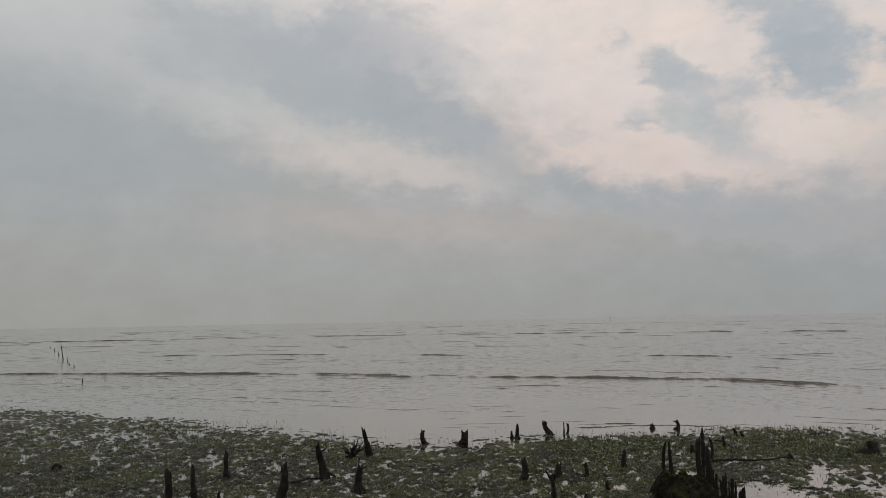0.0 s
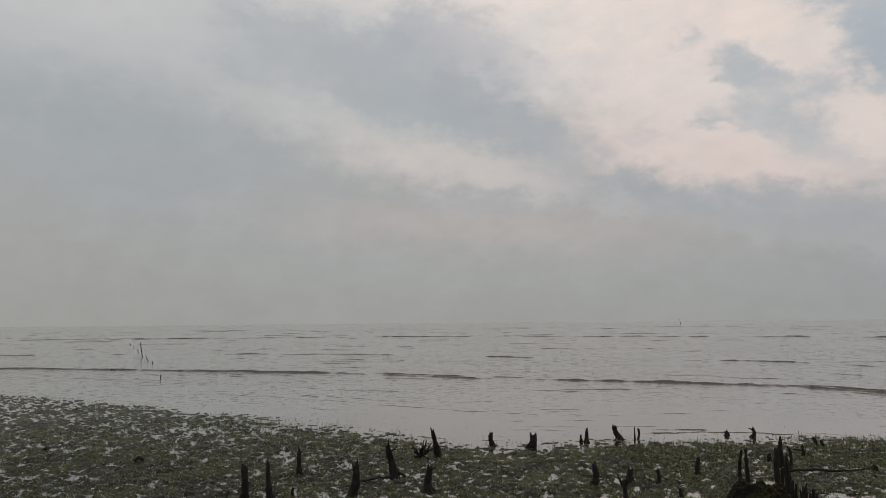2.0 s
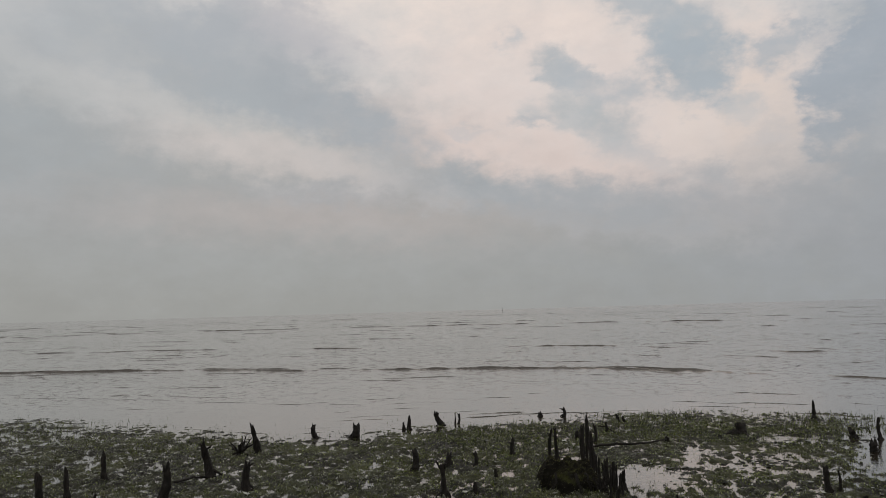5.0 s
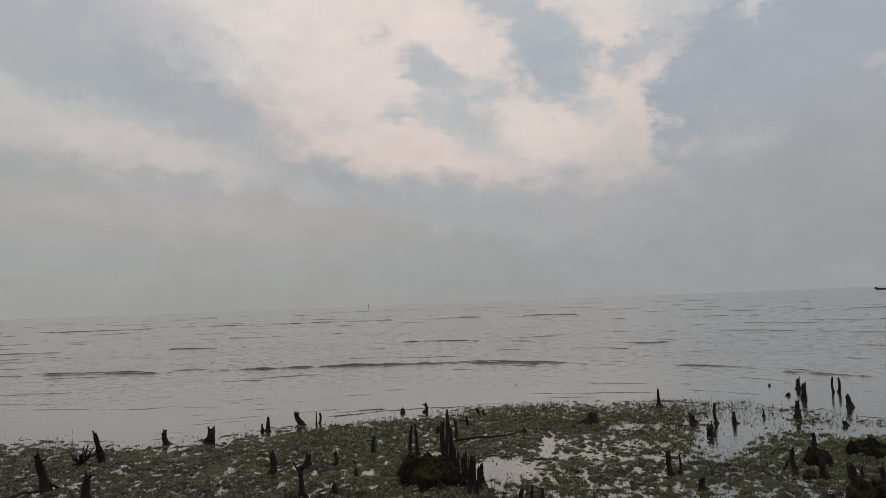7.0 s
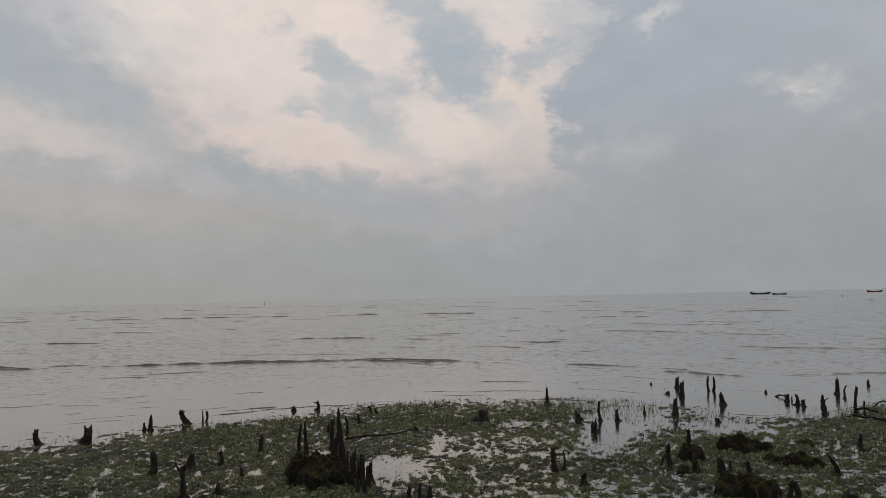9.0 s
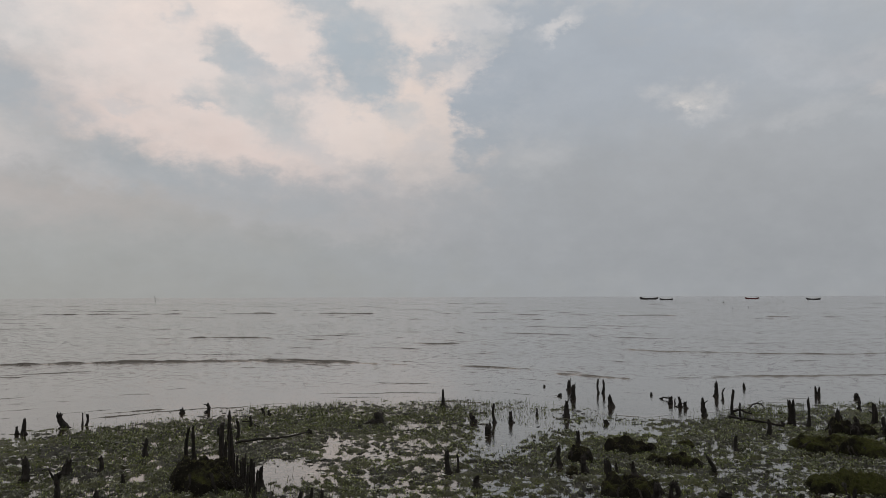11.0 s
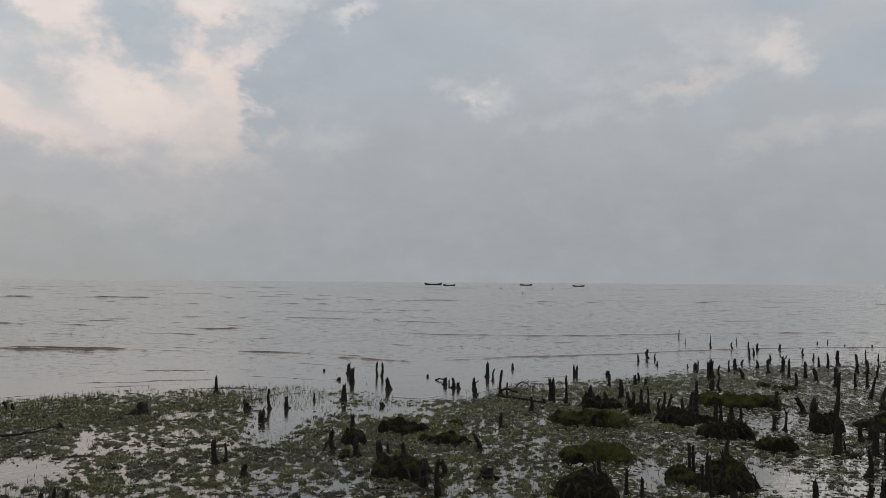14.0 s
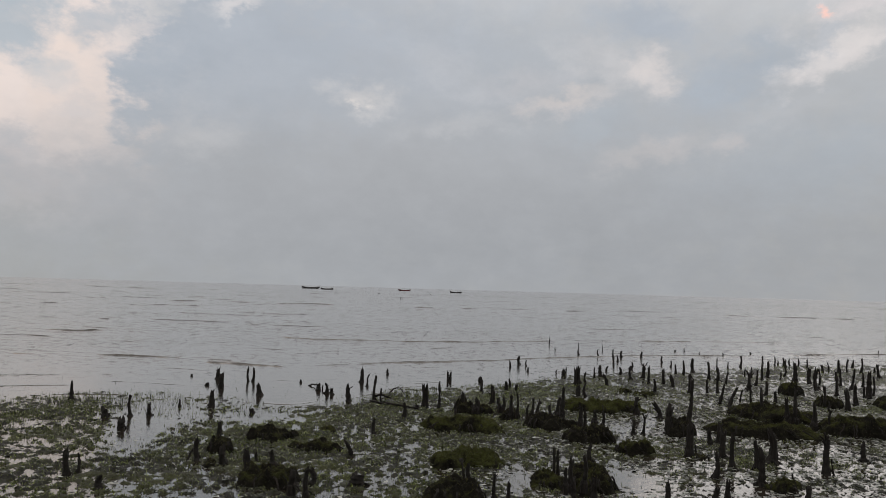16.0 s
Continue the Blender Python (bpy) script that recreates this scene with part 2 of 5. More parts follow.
def noise_node(tree, vector, scale, detail=5.0, rough=0.6, stretch=None, turn=0):
    n = add(tree, "ShaderNodeTexNoise")
    n.inputs["Scale"].default_value, n.inputs["Detail"].default_value, n.inputs["Roughness"].default_value = scale, detail, rough
    if stretch:
        m = add(tree, "ShaderNodeMapping")
        m.inputs["Scale"].default_value = stretch
        m.inputs["Rotation"].default_value = (0, 0, radians(turn))
        tree.links.new(vector, m.inputs[0])
        vector = m.outputs[0]
    tree.links.new(vector, n.inputs["Vector"])
    return n.outputs["Fac"]


def ramp_node(tree, fac, *stops):
    n = add(tree, "ShaderNodeValToRGB")
    while len(n.color_ramp.elements) < len(stops):
        n.color_ramp.elements.new(0.5)
    for element, (place, colour) in zip(n.color_ramp.elements, stops):
        element.position, element.color = place, (*colour, 1)
    tree.links.new(fac, n.inputs[0])
    return n.outputs[0]


def mix_node(tree, fac, a, b):
    n = add(tree, "ShaderNodeMix")
    n.data_type = "RGBA"
    for value, socket in ((fac, n.inputs["Factor"]), (a, n.inputs[6]), (b, n.inputs[7])):
        if isinstance(value, bpy.types.NodeSocket):
            tree.links.new(value, socket)
        else:
            socket.default_value = value if isinstance(value, float) else (*value, 1)
    return n.outputs[2]


def range_node(tree, fac, a, b, lo=0.0, hi=1.0):
    n = add(tree, "ShaderNodeMapRange")
    tree.links.new(fac, n.inputs["Value"])
    for key, value in (("From Min", a), ("From Max", b), ("To Min", lo), ("To Max", hi)):
        n.inputs[key].default_value = value
    return n.outputs[0]


def bump_node(tree, b, fac, distance, strength=1.0, before=None):
    n = add(tree, "ShaderNodeBump")
    n.inputs["Distance"].default_value, n.inputs["Strength"].default_value = distance, strength
    tree.links.new(fac, n.inputs["Height"])
    if before is not None:
        tree.links.new(before, n.inputs["Normal"])
    tree.links.new(n.outputs[0], b.inputs["Normal"])
    return n.outputs[0]


def wet_mud():
    m, t, b = material("wet_mud", 0.4)
    p = add(t, "ShaderNodeNewGeometry").outputs["Position"]
    soil = ramp_node(t, noise_node(t, p, 9.0, 8.0, 0.7), (0.3, (0.007, 0.0065, 0.005)), (0.5, (0.018, 0.018, 0.014)), (0.75, (0.047, 0.046, 0.038)))
    algae = ramp_node(t, noise_node(t, p, 22.0, 6.0, 0.7), (0.3, (0.020, 0.024, 0.009)), (0.7, (0.075, 0.080, 0.030)))
    where = range_node(t, noise_node(t, p, 0.8, 7.0, 0.68), 0.44, 0.60)
    t.links.new(mix_node(t, where, soil, algae), b.inputs["Base Color"])
    t.links.new(range_node(t, noise_node(t, p, 5.0, 6.0, 0.7), 0.3, 0.7, 0.35, 0.7), b.inputs["Roughness"])
    b.inputs["Specular IOR Level"].default_value = 0.16
    first = bump_node(t, b, noise_node(t, p, 30.0, 7.0, 0.7), 0.02)
    bump_node(t, b, noise_node(t, p, 120.0, 4.0, 0.7), 0.006, 0.8, first)
    return m


def sea_water():
    m, t, b = material("murky_water", 0.13)
    b.inputs["IOR"].default_value = 1.33
    p = add(t, "ShaderNodeNewGeometry").outputs["Position"]
    t.links.new(ramp_node(t, noise_node(t, p, 0.15, 5.0, 0.6), (0.35, (0.022, 0.019, 0.015)), (0.65, (0.031, 0.027, 0.022))), b.inputs["Base Color"])
    split = add(t, "ShaderNodeSeparateXYZ")
    t.links.new(p, split.inputs[0])

    def calc(op, a, b=0.0):
        n = add(t, "ShaderNodeMath", operation=op)
        for socket, value in zip(n.inputs, (a, b)):
            if isinstance(value, float):
                socket.default_value = value
            else:
                t.links.new(value, socket)
        return n.outputs[0]

    # crests run round the bay: one axis along the shore, one out to sea
    out = calc("SQRT", calc("ADD", calc("MULTIPLY", split.outputs[0], split.outputs[0]), calc("MULTIPLY", split.outputs[1], split.outputs[1])))
    along = calc("MULTIPLY", calc("ARCTAN2", split.outputs[0], split.outputs[1]), 45.0)
    bay = add(t, "ShaderNodeCombineXYZ")
    t.links.new(along, bay.inputs[0])
    t.links.new(out, bay.inputs[1])
    bay = bay.outputs[0]
    t.links.new(range_node(t, out, 17.0, 34.0, 0.06, 0.19), b.inputs["Roughness"])
    # wind-ruffled streaks, finer and closer together farther out
    far_axis = add(t, "ShaderNodeCombineXYZ")
    t.links.new(calc("MULTIPLY", along, 1.2), far_axis.inputs[0])
    t.links.new(calc("MULTIPLY", calc("LOGARITHM", out, 2.718), 46.0), far_axis.inputs[1])
    far_axis = far_axis.outputs[0]
    ruffled = range_node(t, noise_node(t, far_axis, 0.22, 4.0, 0.6, (0.35, 0.8, 1)), 0.36, 0.62, 0.12, 1.0)
    ruffled = calc("MULTIPLY", ruffled, range_node(t, out, 20.0, 44.0, 0.03, 1.0))
    streak = calc("MULTIPLY", range_node(t, noise_node(t, far_axis, 1.5, 4.0, 0.6), 0.56, 0.70), calc("MULTIPLY", ruffled, out))
    first = bump_node(t, b, streak, 0.0036)
    fine = calc("MULTIPLY", noise_node(t, bay, 3.4, 4.0, 0.6, (0.4, 1.5, 1)), range_node(t, ruffled, 0.0, 1.0, 0.25, 1.0))
    first = bump_node(t, b, fine, 0.010, 1.0, first)
    last = bump_node(t, b, noise_node(t, p, 7.0, 3.0, 0.6), 0.005, 1.0, first)
    # a second gloss, added to brighten and warm the sky's reflection in the water
    b.inputs["Coat Weight"].default_value, b.inputs["Coat IOR"].default_value, b.inputs["Coat Roughness"].default_value = 0.9, 1.48, 0.12
    b.inputs["Coat Tint"].default_value, b.inputs["Specular Tint"].default_value = (1.0, 0.96, 0.90, 1), (1.0, 0.96, 0.90, 1)
    t.links.new(last, b.inputs["Coat Normal"])
    return m


def old_wood():
    m, t, b = material("black_wet_wood", 0.7)
    b.inputs["Specular IOR Level"].default_value = 0.2
    p = add(t, "ShaderNodeTexCoord").outputs["Object"]
    streak = noise_node(t, p, 40.0, 6.0, 0.7, (1, 1, 0.12))
    blot = noise_node(t, p, 7.0, 5.0, 0.6)
    base = ramp_node(t, streak, (0.3, (0.004, 0.0036, 0.003)), (0.55, (0.013, 0.011, 0.009)), (0.8, (0.036, 0.029, 0.023)))
    grey = ramp_node(t, streak, (0.3, (0.009, 0.0075, 0.006)), (0.7, (0.060, 0.047, 0.037)))
    t.links.new(mix_node(t, range_node(t, blot, 0.55, 0.75), base, grey), b.inputs["Base Color"])
    first = bump_node(t, b, streak, 0.012)
    bump_node(t, b, noise_node(t, p, 90.0, 4.0, 0.6), 0.004, 0.7, first)
    return m


def peat():
    m, t, b = material("peat_and_moss", 0.95)
    b.inputs["Specular IOR Level"].default_value = 0.1
    g = add(t, "ShaderNodeNewGeometry")
    p = g.outputs["Position"]
    soil = ramp_node(t, noise_node(t, p, 14.0, 8.0, 0.7), (0.3, (0.005, 0.004, 0.003)), (0.55, (0.0145, 0.0135, 0.0095)), (0.8, (0.042, 0.038, 0.028)))
    moss = ramp_node(t, noise_node(t, p, 26.0, 7.0, 0.7), (0.3, (0.014, 0.014, 0.005)), (0.55, (0.046, 0.051, 0.014)), (0.8, (0.092, 0.098, 0.030)))
    up = add(t, "ShaderNodeSeparateXYZ")
    t.links.new(g.outputs["Normal"], up.inputs[0])
    tuft = add(t, "ShaderNodeMath", operation="ADD")
    t.links.new(up.outputs[2], tuft.inputs[0])
    t.links.new(range_node(t, noise_node(t, p, 3.5, 7.0, 0.7), 0.3, 0.7, -0.5, 0.5), tuft.inputs[1])
    share = add(t, "ShaderNodeAttribute")
    share.attribute_type, share.attribute_name = "OBJECT", "moss"
    much = share.outputs["Fac"]
    cut = add(t, "ShaderNodeMath", operation="ADD")
    t.links.new(tuft.outputs[0], cut.inputs[0])
    t.links.new(much, cut.inputs[1])
    t.links.new(mix_node(t, range_node(t, cut.outputs[0], 0.95, 1.45), soil, moss), b.inputs["Base Color"])
    first = bump_node(t, b, noise_node(t, p, 24.0, 8.0, 0.75), 0.05)
    bump_node(t, b, noise_node(t, p, 110.0, 4.0, 0.7), 0.012, 0.9, first)
    return m


def leaf(name, low, mid, high, rough=0.6, gloss=0.12):
    m, t, b = material(name, rough)
    b.inputs["Specular IOR Level"].default_value = gloss
    r = add(t, "ShaderNodeNewGeometry").outputs["Random Per Island"]
    t.links.new(ramp_node(t, r, (0.0, low), (0.55, mid), (1.0, high)), b.inputs["Base Color"])
    return m


def paint(name, low, high):
    m, t, b = material(name, 0.6)
    p = add(t, "ShaderNodeTexCoord").outputs["Object"]
    t.links.new(ramp_node(t, noise_node(t, p, 2.0, 7.0, 0.7), (0.3, low), (0.7, high)), b.inputs["Base Color"])
    return m


MUD, WATER, WOOD, PEAT = wet_mud(), sea_water(), old_wood(), peat()
GRASS = leaf("marsh_grass_blades", (0.008, 0.011, 0.003), (0.040, 0.056, 0.012), (0.150, 0.180, 0.046))
# the pale end paints in glints of the water film between the leaves
LITTER = leaf("flat_leaves_and_glints", (0.012, 0.012, 0.007), (0.070, 0.076, 0.046), (0.30, 0.315, 0.22), 0.35, 0.5)
# pale leaves, with the sky's sheen on wet blades put into the colour
CARPET = leaf("pale_leaves_and_sheen", (0.006, 0.007, 0.002), (0.064, 0.086, 0.016), (0.36, 0.41, 0.16), 0.6, 0.1)
# grey flakes, their colour lightened to include the water film's sheen
FLAKE = leaf("grey_flakes_and_sheen", (0.030, 0.031, 0.024), (0.150, 0.158, 0.135), (0.340, 0.350, 0.310), 0.35, 0.5)
FRINGE = leaf("moss_and_root_hair", (0.008, 0.006, 0.004), (0.040, 0.036, 0.014), (0.110, 0.106, 0.038))
PAINT_DARK = paint("dark_boat_paint", (0.012, 0.012, 0.014), (0.035, 0.032, 0.03))
PAINT_RED = paint("red_boat_paint", (0.06, 0.012, 0.014), (0.13, 0.022, 0.022))
TIMBER = paint("grey_boat_timber", (0.05, 0.045, 0.04), (0.12, 0.10, 0.085))


# ---- helpers for meshes ----
def put(name, verts, faces, mat, parent=None, smooth=True):
    me = bpy.data.meshes.new(name)
    me.from_pydata(verts, [], faces)
    if smooth:
        me.polygons.foreach_set("use_smooth", [True] * len(me.polygons))
    me.materials.append(mat)
    ob = new(name, me)
    ob.parent = parent
    return ob


def put_arrays(name, co, idx, sides, mat, smooth=True):
    """A mesh from arrays: points (n, 3) and faces (m, sides)."""
    me = bpy.data.meshes.new(name)
    me.vertices.add(len(co))
    me.vertices.foreach_set("co", np.ascontiguousarray(co, np.float32).ravel())
    me.loops.add(idx.size)
    me.loops.foreach_set("vertex_index", np.ascontiguousarray(idx, np.int32).ravel())
    me.polygons.add(len(idx))
    me.polygons.foreach_set("loop_start", np.arange(0, idx.size, sides, dtype=np.int32))
    me.polygons.foreach_set("loop_total", np.full(len(idx), sides, np.int32))
    me.polygons.foreach_set("use_smooth", np.full(len(idx), smooth))
    me.update(calc_edges=True)
    me.materials.append(mat)
    return new(name, me)


def lattice(ix, iy, seed):
    h = (ix.astype(np.int64) * 374761393 + iy.astype(np.int64) * 668265263 + seed * 974634777) & 0x7FFFFFFF
    h = ((h ^ (h >> 13)) * 1274126177) & 0x7FFFFFFF
    return ((h ^ (h >> 16)) & 0xFFFF) / 65535.0


def field(x, y, size, seed):
    """Smooth noise from 0 to 1 over the plane, with bumps of that size in metres."""
    x, y = x / size, y / size
    ix, iy = np.floor(x), np.floor(y)
    fx, fy = x - ix, y - iy
    fx, fy = fx * fx * (3 - 2 * fx), fy * fy * (3 - 2 * fy)
    a, b = lattice(ix, iy, seed), lattice(ix + 1, iy, seed)
    c, d = lattice(ix, iy + 1, seed), lattice(ix + 1, iy + 1, seed)
    return (a + (b - a) * fx) * (1 - fy) + (c + (d - c) * fx) * fy


# ---- the shore: how far off it lies in each direction from the viewing place ----
SHORE_AZ = (-180, -60, -45, -40, -34, -27, -21, -15, -7, 1, 11, 21, 26, 31, 36, 39.5, 43, 50, 55, 61, 67, 76, 84, 180)
SHORE_R = (40, 40, 31.5, 27.2, 23, 19.6, 17.7, 16.2, 16.4, 17.4, 18.1, 18.6, 17.9, 16.9, 16.4, 17.6, 19.4, 21.2, 23.7, 26.5, 29.1, 36, 42, 42)
# pools on the flat: place, half width, half depth, how deep
POOLS = [
    (2.1, 11.5, 0.45, 0.60, 0.100),
    (3.4, 13.6, 0.12, 0.60, 0.040),
    (5.3, 14.6, 0.40, 0.30, 0.030),
    (6.1, 12.5, 0.40, 1.20, 0.070),
    (7.4, 14.3, 0.70, 1.30, 0.080),
    (4.7, 11.6, 0.40, 0.40, 0.020),
    (4.0, 12.0, 0.50, 0.30, 0.020),
    (8.6, 12.9, 0.50, 0.80, 0.050),
    (-10.7, 16.1, 1.60, 1.20, 0.012),
    (-7.2, 13.4, 1.60, 0.40, 0.015),
    (1.3, 12.9, 0.30, 0.25, 0.080),
    (13.3, 7.8, 0.40, 0.60, 0.040),
    (9.8, 5.6, 0.25, 0.50, 0.050),
    (9.3, 5.0, 0.30, 0.40, 0.040),
    (14.3, 8.1, 0.50, 0.70, 0.035),
    (9.9, 5.6, 0.30, 0.40, 0.060),
    (14.2, 5.1, 2.20, 0.60, 0.012),
    (13.1, 3.9, 1.20, 0.80, 0.012),
    (11.3, 5.4, 0.50, 0.60, 0.012),
    (10.6, 4.3, 0.40, 0.40, 0.050),
    (8.7, 6.6, 0.20, 0.40, 0.070),
    (3.1, 12.6, 0.13, 0.40, 0.050),
    (4.7, 12.8, 0.30, 0.40, 0.030),
]


def inland(x, y):
    az, r = np.degrees(np.arctan2(x, y)), np.hypot(x, y)
    return np.interp(az, SHORE_AZ, SHORE_R) - r + 1.6 * (field(x, y, 2.2, 3) - 0.5) + 0.8 * (field(x, y, 0.7, 4) - 0.5)


def film(x, y):
    """Where a thin film of water and a rumpled grey mat cover the flat: 0 to 1."""
    az = np.degrees(np.arctan2(x, y))
    much = np.interp(az, (-60, 12, 28, 44, 52, 62, 90), (0.0, 0.0, 0.25, 0.25, 0.55, 1.0, 1.0)) * np.interp(inland(x, y), (3.0, 6.0, 11.0), (0.0, 0.5, 1.0))
    return much * np.clip((0.65 * field(x, y, 1.8, 71) + 0.35 * field(x, y, 0.5, 72) - 0.26) / 0.2, 0, 1)


def mud_height(x, y):
    s = inland(x, y)
    z = np.interp(s, (-300, -30, -8, -2, -0.5, 0.5, 2, 5, 12), (-3.0, -0.9, -0.22, -0.055, -0.024, -0.011, -0.008, -0.008, -0.007))
    amount = np.interp(s, (-4, 0, 2), (0.3, 0.8, 1.0))
    z += amount * (0.010 * (field(x, y, 1.3, 5) - 0.5) + 0.008 * (field(x, y, 0.42, 6) - 0.5))
    clump = 1 - np.abs(2 * field(x, y, 0.15, 7) - 1)
    z += amount * (0.045 * (clump - 0.5) + 0.06 * (field(x, y, 0.085, 8) - 0.5) + 0.035 * (field(x, y, 0.055, 9) - 0.5))
    z += np.interp(np.degrees(np.arctan2(x, y)), (-50, -20, 8, 18, 25, 45, 58, 80), (0.006, 0.006, 0.008, 0.005, 0.005, 0.004, 0.005, 0.007))
    z -= 0.016 * film(x, y)
    z -= 0.004 * np.interp(np.degrees(np.arctan2(x, y)), (12, 20, 50, 60), (0, 1, 1, 0)) * np.interp(np.hypot(x, y), (9.5, 13.0), (1, 0))
    for px, py, wide, deep, down in POOLS:
        d = np.hypot(px, py)
        along, across = ((x - px) * px + (y - py) * py) / d, ((x - px) * py - (y - py) * px) / d
        z -= down * np.exp(-((along / deep) ** 2 + (across / wide) ** 2))
    return z


def ring_sheet(name, azs, rs, height, mat):
    """A sheet in rings round the viewing place, with its height from a function."""
    a, r = np.meshgrid(np.radians(azs), rs)
    x, y = r * np.sin(a), r * np.cos(a)
    co = np.stack([x, y, height(x, y)], -1).reshape(-1, 3)
    n, k = len(azs), np.arange(len(rs) - 1)[:, None] * len(azs)
    i = np.arange(n - 1)[None, :]
    idx = np.stack([k + i, k + i + 1, k + n + i + 1, k + n + i], -1).reshape(-1, 4)[:, ::-1]
    return put_arrays(name, co, idx, 4, mat)


def steps(a, b, ratio):
    return a * np.exp(np.arange(0, math.log(b / a), ratio))


azs = np.concatenate([np.linspace(-180, -49, 18)[:-1], np.linspace(-49, 78, 1000), np.linspace(78, 180, 14)[1:]])
rs = np.concatenate([[0.02, 1, 2, 3, 4, 5, 6, 7, 7.7], steps(8.3, 17, 0.0030), steps(17, 26, 0.0055), steps(26, 48, 0.012), steps(48, 4800, 0.15), [4800]])
tagged(ring_sheet("ground", azs, rs, mud_height, MUD), "dark wet tidal mud with green algae and shallow pools", "mudflat", kind="structure")


# ---- the sea, which also fills the pools ----
# wave crests follow the shore: how far off each stands (where the bay is widest), its height, and how much of its length stands up
wave_rng = random.Random(8)
CRESTS, off = [(0.25, 0.014, 0.5), (1.1, 0.016, 0.3), (1.9, 0.022, 0.3)], 2.8
while off < 330:
    breaker = any(abs(off - b) < w for b, w in ((20.4, 1.5), (46, 0.9), (80, 2.0), (122, 3.0)))
    rise = 0.011 + 0.0018 * off ** 0.85
    CRESTS.append((off, rise * wave_rng.uniform(0.7, 1.3) * (1.9 if breaker and off < 30 else 1.3 if breaker else 0.5), wave_rng.uniform(0.54, 0.72) if breaker else wave_rng.uniform(0.16, 0.36)))
    off += (0.36 if breaker and off < 30 else 1.2) * (0.62 + 0.045 * off) * wave_rng.uniform(0.75, 1.3)
azs = np.concatenate([np.linspace(-180, -50, 14)[:-1], np.linspace(-50, 79, 860), np.linspace(79, 180, 10)[1:]])
shore = np.interp(azs, SHORE_AZ, SHORE_R)
for _ in range(40):
    shore[1:-1] = (shore[:-2] + 2 * shore[1:-1] + shore[2:]) / 4
narrow = np.interp(azs, (-60, -25, 8, 20, 32, 45, 80), (1.0, 1.0, 0.66, 0.48, 0.40, 0.32, 0.32))
narrow = np.stack([narrow + (1 - narrow) * min(1, max(0, (off - 25) / 200)) for off, _, _ in CRESTS])
lines = np.stack([shore + off * narrow[k] for k, (off, _, _) in enumerate(CRESTS)])
gaps = np.diff(lines, axis=0, append=lines[-1:] + 30)
for k in range(len(CRESTS)):
    z0 = np.full_like(azs, k * 13.7)
    lines[k] += np.minimum(gaps[k], 7) * (0.9 * (field(azs, z0, 9.0, 21) - 0.5) + 0.55 * (field(azs, z0, 2.3, 22) - 0.5) + 0.2 * (field(azs, z0, 0.8, 23) - 0.5) + 0.12 * (field(azs, z0, 0.3, 24) - 0.5))
lines = np.maximum.accumulate(lines + 0.002 * np.arange(len(CRESTS))[:, None], axis=0)
gaps = np.maximum(np.diff(lines, axis=0, append=lines[-1:] + 30), 0.02)
rows = [(np.full_like(azs, r), np.zeros_like(azs)) for r in (5.0, 8.0, 11.0)]
for k, (off, tall, share) in enumerate(CRESTS):
    z0 = np.full_like(azs, k * 9.1)
    size = max(0.35, 1.0 / (1 + 0.012 * off))
    part = 0.45 * field(azs, z0, 8.0 * size, 31) + 0.35 * field(azs, z0, 3.0 * size, 32) + 0.2 * field(azs, z0, 0.9 * size, 33)
    part = np.clip((part - (0.76 - 0.48 * share)) / 0.12, 0, 1) * np.clip(-0.05 + 0.6 * field(azs, z0, 1.3, 34) + 0.4 * field(azs, z0, 0.45, 35) + 0.5 * field(azs, z0, 0.16, 36), 0.05, 1.1) * np.interp(azs, (-50, -48, 18, 36, 77, 79), (0, 1, 1, 0.55, 0.45, 0))
    front = np.minimum(0.7 * tall, 0.4 * (gaps[k - 1] if k else 1.0))
    for d in (-1.7, -1.08, -0.95, -0.7, -0.4, -0.15, 0.0):
        rows.append((lines[k] + d * front, tall * part * (0.5 + 0.5 * math.cos(math.pi * max(d, -1)))))
    back = np.minimum(12 * tall, 0.5 * gaps[k])
    for d in (0.03, 0.15, 0.5, 1.0):
        rows.append((lines[k] + d * back, tall * part * (1 - d) ** 2))
for r in (420, 520, 650, 900, 1400, 2200, 3400, 4800):
    rows.append((np.full_like(azs, float(r)), np.zeros_like(azs)))
radius = np.maximum.accumulate(np.stack([r for r, _ in rows]), axis=0)
level = np.stack([z for _, z in rows])
turn_of = np.radians(azs)[None, :]
co = np.stack([radius * np.sin(turn_of), radius * np.cos(turn_of), level], -1).reshape(-1, 3)
n, k = len(azs), np.arange(len(rows) - 1)[:, None] * len(azs)
i = np.arange(n - 1)[None, :]
idx = np.stack([k + i, k + i + 1, k + n + i + 1, k + n + i], -1).reshape(-1, 4)[:, ::-1]
tagged(put_arrays("water", co, idx, 4, WATER), "calm grey murky sea with low wave crests", "sea", kind="structure")


